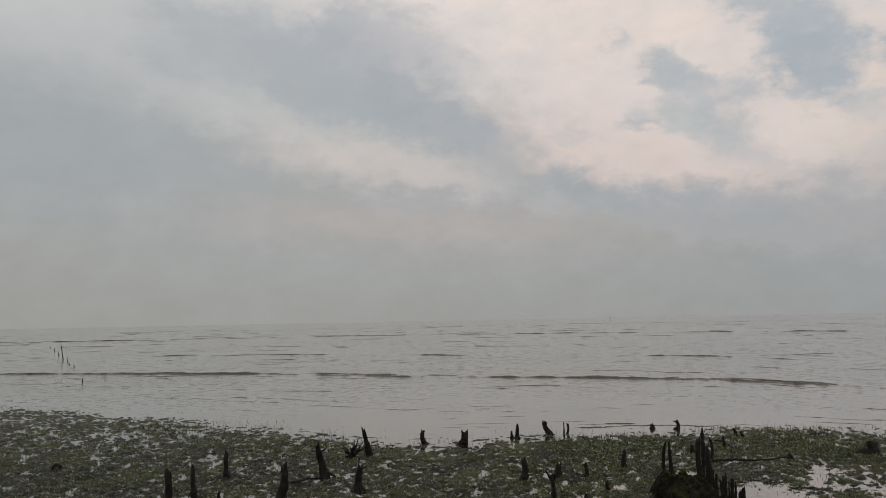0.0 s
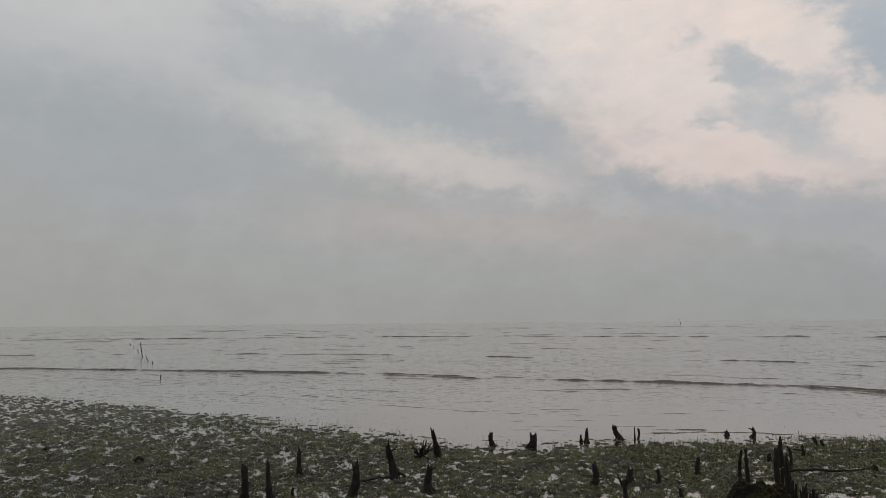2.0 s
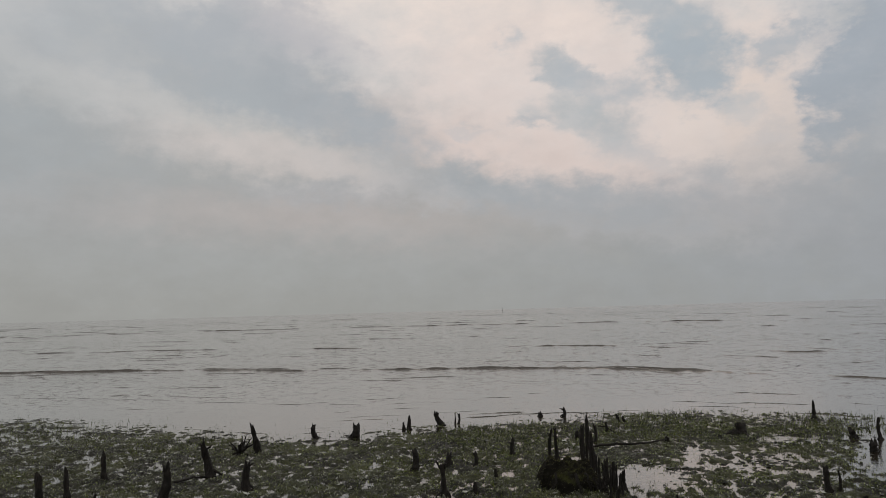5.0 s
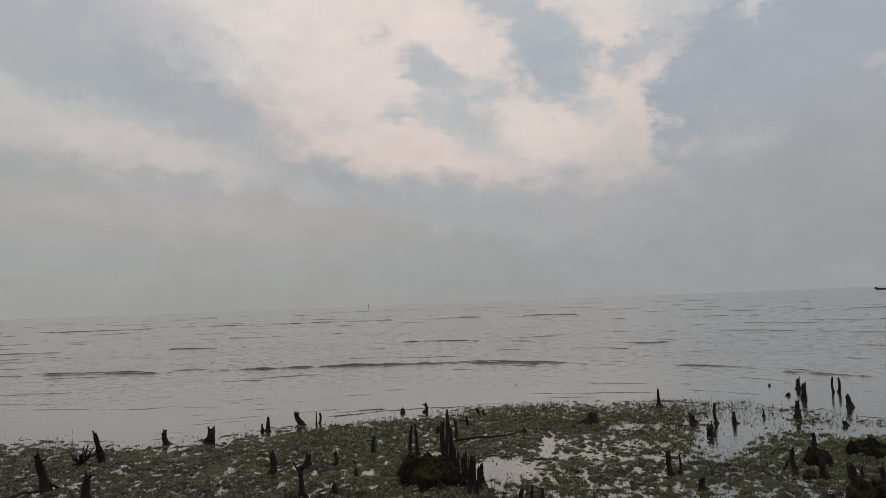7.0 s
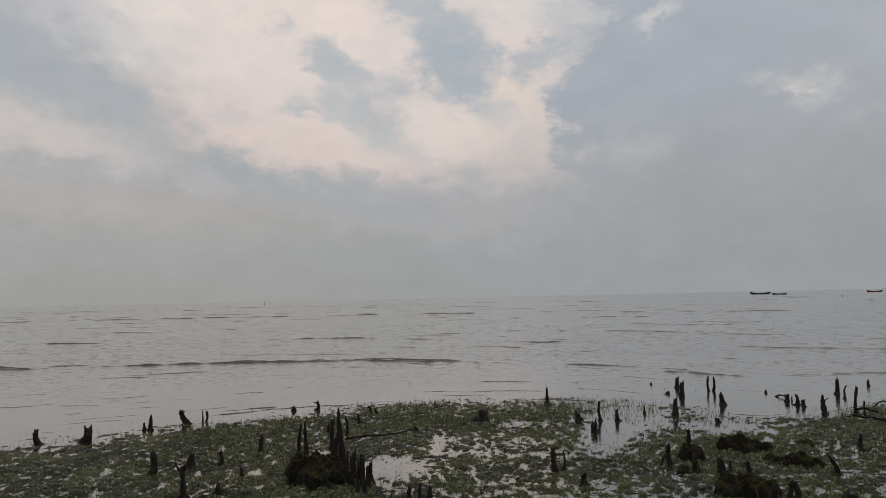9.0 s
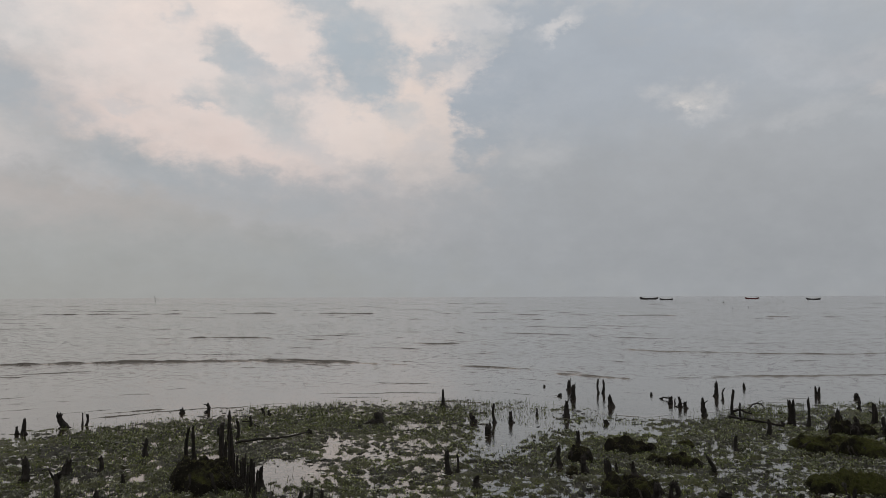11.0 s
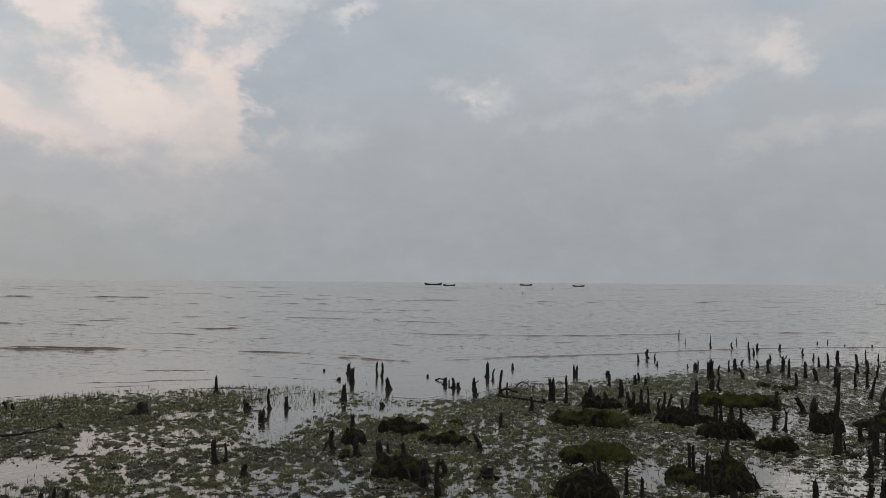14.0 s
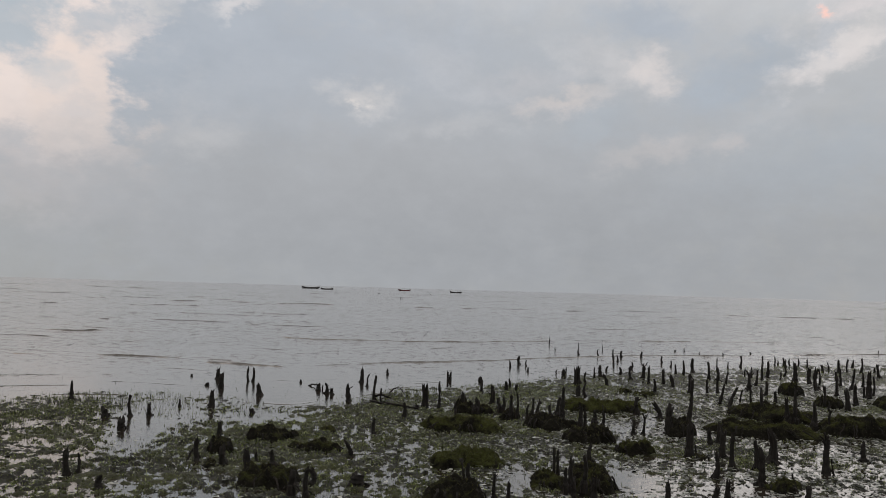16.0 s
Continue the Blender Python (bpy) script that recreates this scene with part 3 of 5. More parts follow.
# ---- stumps and posts of a felled mangrove ----
def tube(points, radii, sides=7, rough=0.12, seed=0, ragged=0.0):
    """Points and faces of a tapering, uneven tube along a line."""
    rng = random.Random(seed)
    verts, faces = [], []
    lobes = [rng.uniform(0, 6.28) for _ in range(3)]
    for i, (p, r) in enumerate(zip(points, radii)):
        p = Vector(p)
        ahead = (Vector(points[min(i + 1, len(points) - 1)]) - Vector(points[max(i - 1, 0)])).normalized()
        side = ahead.orthogonal().normalized()
        other = ahead.cross(side)
        for k in range(sides):
            a = 6.2832 * k / sides
            f = 1 + rough * (math.sin(2 * a + lobes[0] + i * 0.3) + 0.7 * math.sin(3 * a + lobes[1])) + rng.uniform(-rough, rough)
            q = p + (side * math.cos(a) + other * math.sin(a)) * r * f
            if ragged and i == len(points) - 1:
                q += ahead * ragged * (rng.uniform(-0.8, 0.8) + 0.5 * math.cos(2 * a + lobes[2])) + (p - q) * rng.uniform(0.0, 0.12)
            verts.append(tuple(q))
    for i in range(len(points) - 1):
        for k in range(sides):
            j = (k + 1) % sides
            faces.append((i * sides + k, i * sides + j, (i + 1) * sides + j, (i + 1) * sides + k))
    verts.append(tuple(Vector(points[-1]) - Vector((0, 0, ragged * 0.6))))
    last = (len(points) - 1) * sides
    faces += [(last + k, last + (k + 1) % sides, len(verts) - 1) for k in range(sides)]
    faces.append(tuple(range(sides - 1, -1, -1)))
    return verts, faces


COUNT = [0]


def trunk(name, h, r, lx, ly, flare, ragged, sides=9, crook=0.2, taper=0.84):
    """An upright broken trunk from under the mud to its jagged top; its origin is at its foot."""
    COUNT[0] += 1
    rng = random.Random(COUNT[0])
    n, r = 9, r * 0.9
    bx, by = rng.uniform(-crook, crook) * r * 2, rng.uniform(-crook, crook) * r * 2
    points, radii = [(0, 0, -0.12)], [r * (1 + flare * 1.3)]
    for i in range(n):
        f = i / (n - 1)
        bow = math.sin(f * 3.14)
        points.append((lx * f + bx * bow, ly * f + by * bow, h * f))
        radii.append(r * (1 + flare * math.exp(-f * 5)) * (1 - (1 - taper) * f) * rng.uniform(0.84, 1.16))
    verts, faces = tube(points, radii, sides, 0.13, COUNT[0], ragged)
    ob = put(name, verts, faces, WOOD, None, False)
    return ob, rng


def side_limb(name, parent, start, end, r0, r1, rng, sag=0.02, n=5):
    a, b = Vector(start), Vector(end)
    points = [a.lerp(b, i / n) + Vector((rng.uniform(-1, 1), rng.uniform(-1, 1), rng.uniform(-0.6, 1))) * sag * math.sin(3.14 * i / n) for i in range(n + 1)]
    radii = [r0 + (r1 - r0) * i / n for i in range(n + 1)]
    return put(name, *tube(points, radii, 6, 0.1, rng.randrange(9999)), WOOD, parent)


def stand(ob, x, y, z, label, category="stump", group="felled mangrove stumps"):
    ob.location = (x, y, z)
    return tagged(ob, label, category, group)


def where(x, y, z):
    if z > 0.05:
        return "on a peat mound"
    return "standing in shallow sea water" if math.hypot(x, y) > np.interp(math.degrees(math.atan2(x, y)), SHORE_AZ, SHORE_R) else "standing in wet mud"


def stump(x, y, z, h, r, lx, ly):
    ob, rng = trunk("mangrove_stump", h, r, lx, ly, 0.5, min(0.22 * h, 1.25 * r), 9, 0.35, 0.8)
    for k in range(rng.randint(3, 5) if math.hypot(x, y) < 19 else 2):
        a, reach = rng.uniform(0, 6.28), r * rng.uniform(2.2, 4.0)
        side_limb("root", ob, (lx * 0.1 + 0.5 * r * math.cos(a), ly * 0.1 + 0.5 * r * math.sin(a), h * rng.uniform(0.06, 0.22)), (reach * math.cos(a), reach * math.sin(a), -0.05), r * 0.38, r * 0.16, rng, r * 0.3)
    if rng.random() < 0.4:
        f = rng.uniform(0.5, 0.8)
        a = rng.uniform(0, 6.28)
        side_limb("snag", ob, (lx * f, ly * f, h * f), (lx * f + 1.9 * r * math.cos(a), ly * f + 1.9 * r * math.sin(a), h * min(f + 0.2, 1.02)), r * 0.35, r * 0.18, rng, r * 0.2, 3)
    lean = "leaning " if math.hypot(lx, ly) > 0.22 * h else ""
    tall = "tall " if h > 0.45 else ""
    return stand(ob, x, y, z, f"{tall}{lean}blackened broken mangrove stump with roots, {where(x, y, z)}")


def post(x, y, z, h, r, lx, ly):
    ob, rng = trunk("dead_stem", h, r, lx, ly, 0.35, min(0.2 * h, 1.3 * r), 7, 0.5, 0.74)
    return stand(ob, x, y, z, f"thin dark broken mangrove stem, {where(x, y, z)}", "dead stem", "thin dead stems")


def butt(x, y, z, h, r, lx, ly):
    ob, rng = trunk("stump_butt", h, r, lx, ly, 0.2, min(0.4 * h, r), 10, 0.2, 0.9)
    for k in range(3):
        a = rng.uniform(0, 6.28)
        side_limb("root", ob, (0.5 * r * math.cos(a), 0.5 * r * math.sin(a), h * 0.4), (2.0 * r * math.cos(a), 2.0 * r * math.sin(a), -0.04), r * 0.35, r * 0.15, rng, r * 0.2)
    return stand(ob, x, y, z, f"short thick black stump butt, {where(x, y, z)}", "stump", "short stump butts")


def branched(x, y, z, h, r, lx, ly):
    ob, rng = trunk("branched_stump", h, r, lx, ly, 0.5, 0.5 * r)
    for k in range(3):
        a, up = rng.uniform(0, 6.28), rng.uniform(0.35, 0.8) * h
        f = rng.uniform(0.6, 1.0)
        side_limb("branch", ob, (lx * f, ly * f, h * f * 0.97), (lx * f + 2.2 * r * math.cos(a), ly * f + 2.2 * r * math.sin(a), h * f + up * 0.6), r * 0.5, r * 0.22, rng, r * 0.4)
    for k in range(5):
        a, reach = rng.uniform(0, 6.28), r * rng.uniform(2.2, 4.0)
        side_limb("root", ob, (0.5 * r * math.cos(a), 0.5 * r * math.sin(a), h * 0.2), (reach * math.cos(a), reach * math.sin(a), -0.05), r * 0.38, r * 0.16, rng, r * 0.3)
    return stand(ob, x, y, z, f"black mangrove stump with forked branches, {where(x, y, z)}", "stump", "branched stumps")


# place, foot height, height, radius, lean of the top
stump(5.76, 7.39, 0.16, 0.28, 0.032, 0.01, -0.01)
stump(7.63, 5.98, 0.00, 0.26, 0.026, 0.00, -0.00)
stump(8.15, 5.41, 0.00, 0.23, 0.032, -0.01, 0.01)
stump(5.87, 7.82, 0.16, 0.18, 0.040, 0.01, -0.01)
stump(8.38, 5.29, 0.00, 0.32, 0.039, 0.00, -0.00)
stump(7.68, 6.25, 0.00, 0.31, 0.023, 0.01, -0.00)
post(7.46, 6.54, 0.16, 0.18, 0.020, -0.01, 0.01)
stump(7.53, 6.49, 0.16, 0.24, 0.027, -0.03, 0.02)
stump(9.01, 4.69, 0.00, 0.28, 0.035, 0.00, -0.00)
stump(2.29, 9.55, 0.00, 0.17, 0.031, 0.01, -0.00)
stump(8.41, 5.72, 0.16, 0.20, 0.024, -0.01, 0.00)
stump(2.17, 9.59, 0.00, 0.19, 0.024, 0.01, -0.00)
stump(2.05, 9.63, 0.00, 0.15, 0.035, 0.01, -0.00)
stump(8.54, 5.72, 0.16, 0.29, 0.037, -0.01, 0.00)
stump(8.66, 5.63, 0.16, 0.33, 0.031, 0.00, -0.00)
butt(6.82, 7.76, 0.00, 0.16, 0.093, 0.01, -0.01)
stump(9.49, 4.32, 0.00, 0.23, 0.039, 0.02, -0.02)
stump(1.56, 10.02, 0.00, 0.20, 0.029, 0.00, -0.00)
stump(9.62, 4.22, 0.00, 0.30, 0.039, 0.00, -0.00)
post(9.68, 4.17, 0.00, 0.10, 0.019, 0.00, -0.00)
stump(6.22, 8.24, 0.00, 0.19, 0.044, -0.01, 0.00)
stump(6.42, 8.17, 0.00, 0.19, 0.043, -0.01, 0.00)
post(1.65, 10.29, 0.00, 0.22, 0.015, -0.01, 0.00)
stump(1.51, 10.33, 0.00, 0.21, 0.018, -0.02, 0.01)
stump(4.37, 9.62, 0.00, 0.15, 0.044, 0.01, -0.00)
branched(-0.67, 10.53, 0.00, 0.43, 0.043, -0.02, 0.01)
stump(6.31, 8.88, 0.16, 0.15, 0.034, -0.02, 0.01)
stump(1.65, 10.48, 0.00, 0.27, 0.019, 0.01, -0.00)
post(1.57, 10.50, 0.00, 0.31, 0.015, 0.01, -0.00)
stump(6.06, 9.07, 0.16, 0.17, 0.034, -0.02, 0.02)
stump(8.99, 6.32, 0.00, 0.43, 0.029, 0.00, -0.00)
stump(9.04, 6.29, 0.00, 0.38, 0.026, -0.01, 0.00)
post(1.49, 10.60, 0.00, 0.34, 0.015, -0.01, 0.00)
stump(1.43, 10.62, 0.00, 0.24, 0.019, -0.03, 0.01)
post(1.62, 10.62, 0.00, 0.35, 0.019, 0.01, -0.00)
stump(1.73, 10.61, 0.00, 0.27, 0.034, -0.01, 0.00)
butt(-0.26, 10.72, 0.00, 0.11, 0.044, 0.00, -0.00)
post(1.55, 10.70, 0.00, 0.34, 0.019, 0.01, -0.00)
stump(10.64, 3.66, 0.00, 0.18, 0.042, 0.01, -0.01)
stump(1.62, 10.82, 0.00, 0.36, 0.031, 0.00, -0.00)
stump(1.53, 10.85, 0.00, 0.40, 0.039, 0.00, -0.00)
post(1.51, 10.99, 0.00, 0.33, 0.020, -0.02, 0.00)
stump(9.72, 6.23, 0.16, 0.23, 0.038, 0.00, -0.00)
post(1.45, 11.22, 0.00, 0.38, 0.020, -0.01, 0.00)
stump(4.33, 10.52, 0.00, 0.30, 0.044, -0.02, 0.01)
post(4.46, 10.52, 0.00, 0.26, 0.024, 0.00, -0.00)
stump(6.36, 9.57, 0.00, 0.20, 0.050, -0.02, 0.01)
stump(10.95, 4.37, 0.00, 0.50, 0.047, -0.01, 0.01)
stump(6.15, 9.82, 0.00, 0.24, 0.055, -0.02, 0.00)
stump(-5.53, 9.94, 0.00, 0.55, 0.048, -0.04, -0.01)
post(1.52, 11.46, 0.00, 0.29, 0.020, -0.01, 0.00)
stump(10.89, 4.96, 0.00, 0.36, 0.037, -0.01, 0.00)
post(6.57, 9.67, 0.00, 0.14, 0.023, -0.01, 0.00)
stump(-5.90, 9.86, 0.00, 0.50, 0.052, 0.00, 0.00)
stump(1.39, 11.62, 0.00, 0.47, 0.025, -0.02, 0.00)
stump(-4.57, 10.59, 0.00, 0.45, 0.066, 0.05, 0.01)
post(-5.34, 10.27, 0.00, 0.15, 0.024, 0.00, 0.00)
stump(0.03, 11.56, 0.00, 0.13, 0.032, -0.01, -0.00)
stump(6.00, 10.28, 0.00, 0.30, 0.037, -0.02, 0.00)
stump(-3.57, 11.12, 0.00, 0.37, 0.054, 0.02, 0.01)
stump(1.47, 11.83, 0.00, 0.57, 0.051, -0.02, 0.00)
stump(7.83, 9.13, 0.00, 0.21, 0.038, -0.09, 0.02)
post(-6.25, 9.99, 0.00, 0.11, 0.020, 0.02, 0.00)
post(11.66, 4.20, 0.00, 0.09, 0.016, -0.01, 0.01)
stump(0.97, 12.13, 0.16, 0.46, 0.026, -0.02, 0.01)
stump(1.38, 12.11, 0.00, 0.67, 0.039, -0.02, 0.00)
stump(0.86, 12.17, 0.16, 0.43, 0.026, 0.03, -0.01)
stump(11.58, 5.03, 0.00, 0.54, 0.035, 0.01, -0.01)
stump(11.83, 4.79, 0.00, 0.42, 0.031, -0.01, 0.01)
stump(-1.23, 12.13, 0.00, 0.33, 0.056, 0.00, 0.00)
stump(-0.72, 12.44, 0.00, 0.23, 0.055, 0.02, -0.00)
post(12.43, 3.91, 0.00, 0.22, 0.012, -0.03, 0.03)
branched(12.40, 4.01, 0.00, 0.50, 0.053, 0.01, -0.01)
stump(-0.29, 12.55, 0.00, 0.20, 0.039, -0.02, -0.00)
stump(11.90, 5.85, 0.00, 0.53, 0.059, 0.01, -0.01)
stump(-4.40, 12.00, 0.00, 0.54, 0.064, -0.13, -0.04)
butt(6.82, 11.14, 0.16, 0.16, 0.035, 0.00, -0.00)
stump(12.48, 4.82, 0.00, 0.49, 0.065, -0.01, 0.01)
post(12.07, 5.82, 0.00, 0.17, 0.021, -0.01, 0.01)
stump(12.27, 5.48, 0.00, 0.41, 0.055, 0.01, -0.01)
stump(-5.99, 11.74, 0.00, 0.42, 0.046, -0.01, -0.00)
stump(0.31, 13.37, 0.00, 0.26, 0.037, 0.02, 0.00)
stump(9.23, 10.25, 0.00, 0.23, 0.033, 0.00, -0.00)
stump(13.01, 6.01, 0.00, 0.27, 0.041, -0.03, 0.02)
stump(13.81, 3.90, 0.00, 0.28, 0.044, -0.01, 0.01)
stump(12.39, 7.73, 0.16, 0.26, 0.029, 0.00, -0.00)
stump(13.37, 6.07, 0.00, 0.34, 0.037, 0.02, -0.02)
stump(1.69, 14.25, 0.00, 0.50, 0.036, -0.01, 0.00)
branched(12.89, 7.40, 0.00, 0.24, 0.034, 0.01, -0.01)
butt(6.16, 13.18, 0.00, 0.17, 0.061, 0.01, -0.00)
branched(13.03, 7.29, 0.00, 0.29, 0.025, 0.02, -0.02)
stump(12.46, 8.24, 0.16, 0.26, 0.035, 0.01, -0.01)
stump(1.85, 14.49, 0.00, 0.30, 0.036, -0.01, 0.00)
post(12.53, 8.19, 0.16, 0.20, 0.025, -0.02, 0.01)
stump(12.68, 8.08, 0.16, 0.19, 0.040, 0.00, -0.00)
stump(-4.22, 13.89, 0.00, 0.50, 0.057, -0.12, -0.03)
stump(13.39, 6.96, 0.00, 0.51, 0.073, 0.01, -0.01)
butt(3.11, 14.32, 0.00, 0.10, 0.047, 0.00, 0.00)
post(1.58, 14.91, 0.00, 0.14, 0.048, -0.01, 0.00)
stump(12.50, 8.94, 0.16, 0.21, 0.034, -0.02, 0.01)
stump(10.73, 11.10, 0.00, 0.27, 0.042, 0.01, -0.00)
post(12.32, 9.35, 0.16, 0.17, 0.030, 0.02, -0.01)
stump(12.40, 9.31, 0.16, 0.29, 0.030, 0.03, -0.01)
post(11.49, 10.46, 0.16, 0.09, 0.021, 0.01, -0.00)
post(12.33, 9.61, 0.16, 0.34, 0.025, 0.00, -0.00)
stump(12.27, 9.71, 0.16, 0.31, 0.035, 0.01, -0.00)
stump(12.89, 9.06, 0.16, 0.27, 0.040, 0.04, -0.02)
butt(-9.46, 12.18, 0.00, 0.06, 0.082, 0.03, 0.01)
stump(12.70, 9.41, 0.16, 0.22, 0.030, 0.06, -0.03)
butt(4.58, 15.00, 0.00, 0.19, 0.135, 0.01, -0.00)
stump(2.21, 15.55, 0.00, 0.19, 0.034, -0.01, 0.00)
butt(6.42, 14.43, 0.00, 0.14, 0.061, -0.03, 0.01)
stump(6.81, 14.28, 0.00, 0.36, 0.033, -0.02, 0.01)
stump(7.11, 14.16, 0.00, 0.21, 0.039, -0.01, 0.00)
stump(12.12, 10.49, 0.16, 0.16, 0.053, 0.00, -0.00)
stump(13.18, 9.16, 0.16, 0.45, 0.040, 0.03, -0.01)
butt(8.77, 13.30, 0.00, 0.08, 0.048, -0.02, 0.01)
butt(-2.74, 15.45, 0.00, 0.26, 0.084, 0.01, 0.00)
stump(14.61, 7.23, 0.00, 0.88, 0.042, 0.06, -0.05)
post(12.59, 10.17, 0.16, 0.17, 0.032, 0.01, -0.00)
stump(12.58, 10.24, 0.16, 0.18, 0.042, -0.04, 0.02)
stump(12.13, 10.86, 0.16, 0.24, 0.043, 0.01, -0.00)
stump(-3.55, 15.49, 0.00, 0.26, 0.052, -0.04, -0.01)
stump(11.92, 11.33, 0.00, 0.57, 0.033, 0.00, -0.00)
stump(15.82, 5.32, 0.16, 0.39, 0.042, 0.00, -0.00)
butt(11.71, 11.75, 0.00, 0.09, 0.045, 0.00, -0.00)
stump(14.69, 8.38, 0.16, 0.25, 0.045, 0.01, -0.01)
stump(14.93, 7.99, 0.00, 0.30, 0.056, -0.09, 0.08)
stump(8.50, 14.38, 0.00, 0.32, 0.052, 0.01, -0.00)
stump(11.99, 11.84, 0.00, 0.49, 0.040, -0.02, 0.01)
post(16.22, 5.17, 0.16, 0.21, 0.027, 0.01, -0.02)
post(12.04, 11.81, 0.00, 0.46, 0.040, 0.00, -0.00)
stump(-1.78, 16.38, 0.00, 0.25, 0.041, 0.01, 0.00)
post(-1.89, 16.44, 0.00, 0.14, 0.035, -0.01, -0.00)
stump(16.09, 5.89, 0.16, 0.41, 0.044, -0.02, 0.02)
post(8.04, 14.81, 0.00, 0.14, 0.023, 0.00, -0.00)
stump(16.21, 5.80, 0.16, 0.33, 0.044, 0.01, -0.01)
post(11.62, 12.78, 0.00, 0.31, 0.024, 0.00, -0.00)
stump(-1.12, 16.91, 0.00, 0.30, 0.054, -0.13, -0.04)
post(2.64, 16.78, 0.00, 0.15, 0.022, -0.01, -0.00)
butt(2.76, 16.80, 0.00, 0.07, 0.033, -0.01, -0.00)
post(-0.84, 17.05, 0.00, 0.24, 0.018, 0.00, 0.00)
post(-0.77, 17.07, 0.00, 0.22, 0.030, 0.01, 0.00)
post(2.79, 17.08, 0.00, 0.10, 0.031, -0.01, 0.00)
post(2.66, 17.14, 0.00, 0.12, 0.031, -0.01, 0.00)
stump(11.69, 13.10, 0.00, 0.55, 0.036, 0.04, -0.02)
stump(13.52, 11.27, 0.00, 0.39, 0.052, 0.00, -0.00)
stump(11.27, 13.44, 0.00, 0.33, 0.051, -0.03, 0.01)
stump(16.68, 6.63, 0.00, 0.61, 0.047, -0.01, 0.01)
butt(-12.14, 12.79, 0.00, 0.04, 0.078, 0.00, 0.00)
stump(6.68, 16.81, 0.00, 0.35, 0.039, 0.00, -0.00)
stump(1.60, 17.96, 0.00, 0.18, 0.043, -0.02, -0.01)
butt(1.05, 18.02, 0.00, 0.10, 0.037, 0.00, 0.00)
post(1.11, 18.03, 0.00, 0.06, 0.025, 0.00, 0.00)
stump(10.19, 15.27, 0.00, 0.25, 0.056, -0.05, 0.01)
stump(11.57, 14.42, 0.00, 0.14, 0.042, -0.01, 0.00)
stump(11.62, 14.68, 0.00, 0.21, 0.043, -0.02, 0.01)
stump(17.75, 7.79, 0.00, 0.46, 0.039, 0.13, -0.14)
butt(11.77, 15.20, 0.00, 0.14, 0.050, 0.00, -0.00)
post(11.86, 15.16, 0.00, 0.11, 0.019, 0.00, -0.00)
stump(16.26, 10.88, 0.00, 0.26, 0.055, 0.02, -0.02)
post(16.42, 10.77, 0.00, 0.30, 0.041, 0.00, -0.00)
stump(18.01, 8.13, 0.00, 0.47, 0.033, 0.07, -0.08)
stump(14.89, 12.77, 0.00, 0.23, 0.045, 0.01, -0.01)
post(18.90, 5.99, 0.00, 0.19, 0.031, -0.01, 0.01)
stump(15.57, 12.21, 0.00, 0.19, 0.039, 0.00, -0.00)
stump(10.13, 16.84, 0.00, 0.35, 0.054, 0.01, -0.00)
stump(15.55, 12.52, 0.00, 0.22, 0.046, -0.01, 0.01)
post(18.67, 7.66, 0.00, 0.32, 0.033, -0.01, 0.01)
butt(10.04, 17.34, 0.00, 0.04, 0.055, 0.00, -0.00)
post(13.20, 15.11, 0.00, 0.10, 0.032, 0.00, -0.00)
stump(19.53, 5.83, 0.00, 0.49, 0.058, -0.03, 0.03)
post(18.82, 7.99, 0.00, 0.30, 0.027, 0.04, -0.04)
post(15.94, 12.75, 0.00, 0.24, 0.040, 0.00, -0.00)
stump(19.62, 6.36, 0.00, 0.48, 0.039, 0.00, -0.00)
stump(19.52, 6.96, 0.00, 0.36, 0.040, 0.02, -0.02)
stump(19.38, 7.38, 0.00, 0.26, 0.040, 0.00, -0.00)
butt(12.26, 16.62, 0.00, 0.05, 0.034, 0.00, -0.00)
stump(18.51, 10.08, 0.00, 0.37, 0.043, -0.01, 0.01)
post(11.29, 17.53, 0.00, 0.35, 0.035, 0.00, -0.00)
post(11.40, 17.48, 0.00, 0.35, 0.035, 0.00, -0.00)
stump(13.68, 15.89, 0.00, 0.35, 0.047, 0.00, -0.00)
post(13.83, 15.83, 0.00, 0.17, 0.027, 0.04, -0.01)
stump(19.22, 9.48, 0.00, 0.51, 0.051, 0.01, -0.01)
stump(20.75, 5.99, 0.00, 0.45, 0.054, -0.02, 0.02)
stump(10.97, 18.46, 0.00, 0.27, 0.052, 0.01, -0.00)
post(19.75, 9.25, 0.00, 0.35, 0.037, -0.01, 0.01)
post(15.86, 14.83, 0.00, 0.23, 0.037, -0.01, 0.01)
post(15.92, 14.80, 0.00, 0.22, 0.037, 0.01, -0.01)
butt(16.51, 14.23, 0.00, 0.10, 0.058, 0.01, -0.01)
post(19.99, 9.08, 0.00, 0.38, 0.037, 0.00, -0.00)
stump(18.22, 12.29, 0.00, 0.43, 0.046, 0.00, -0.00)
stump(18.31, 12.23, 0.00, 0.45, 0.054, -0.01, 0.01)
stump(18.76, 11.65, 0.00, 0.29, 0.046, -0.05, 0.06)
stump(20.56, 8.07, 0.00, 0.38, 0.036, 0.01, -0.01)
butt(10.67, 19.30, 0.00, 0.05, 0.031, 0.00, -0.00)
stump(20.07, 10.38, 0.00, 0.32, 0.046, -0.05, 0.06)
post(19.03, 12.51, 0.00, 0.26, 0.040, 0.01, -0.01)
stump(20.05, 11.10, 0.00, 0.47, 0.039, 0.00, -0.00)
branched(21.23, 8.78, 0.00, 0.46, 0.061, 0.00, -0.00)
stump(20.43, 10.86, 0.00, 0.41, 0.047, 0.00, -0.00)
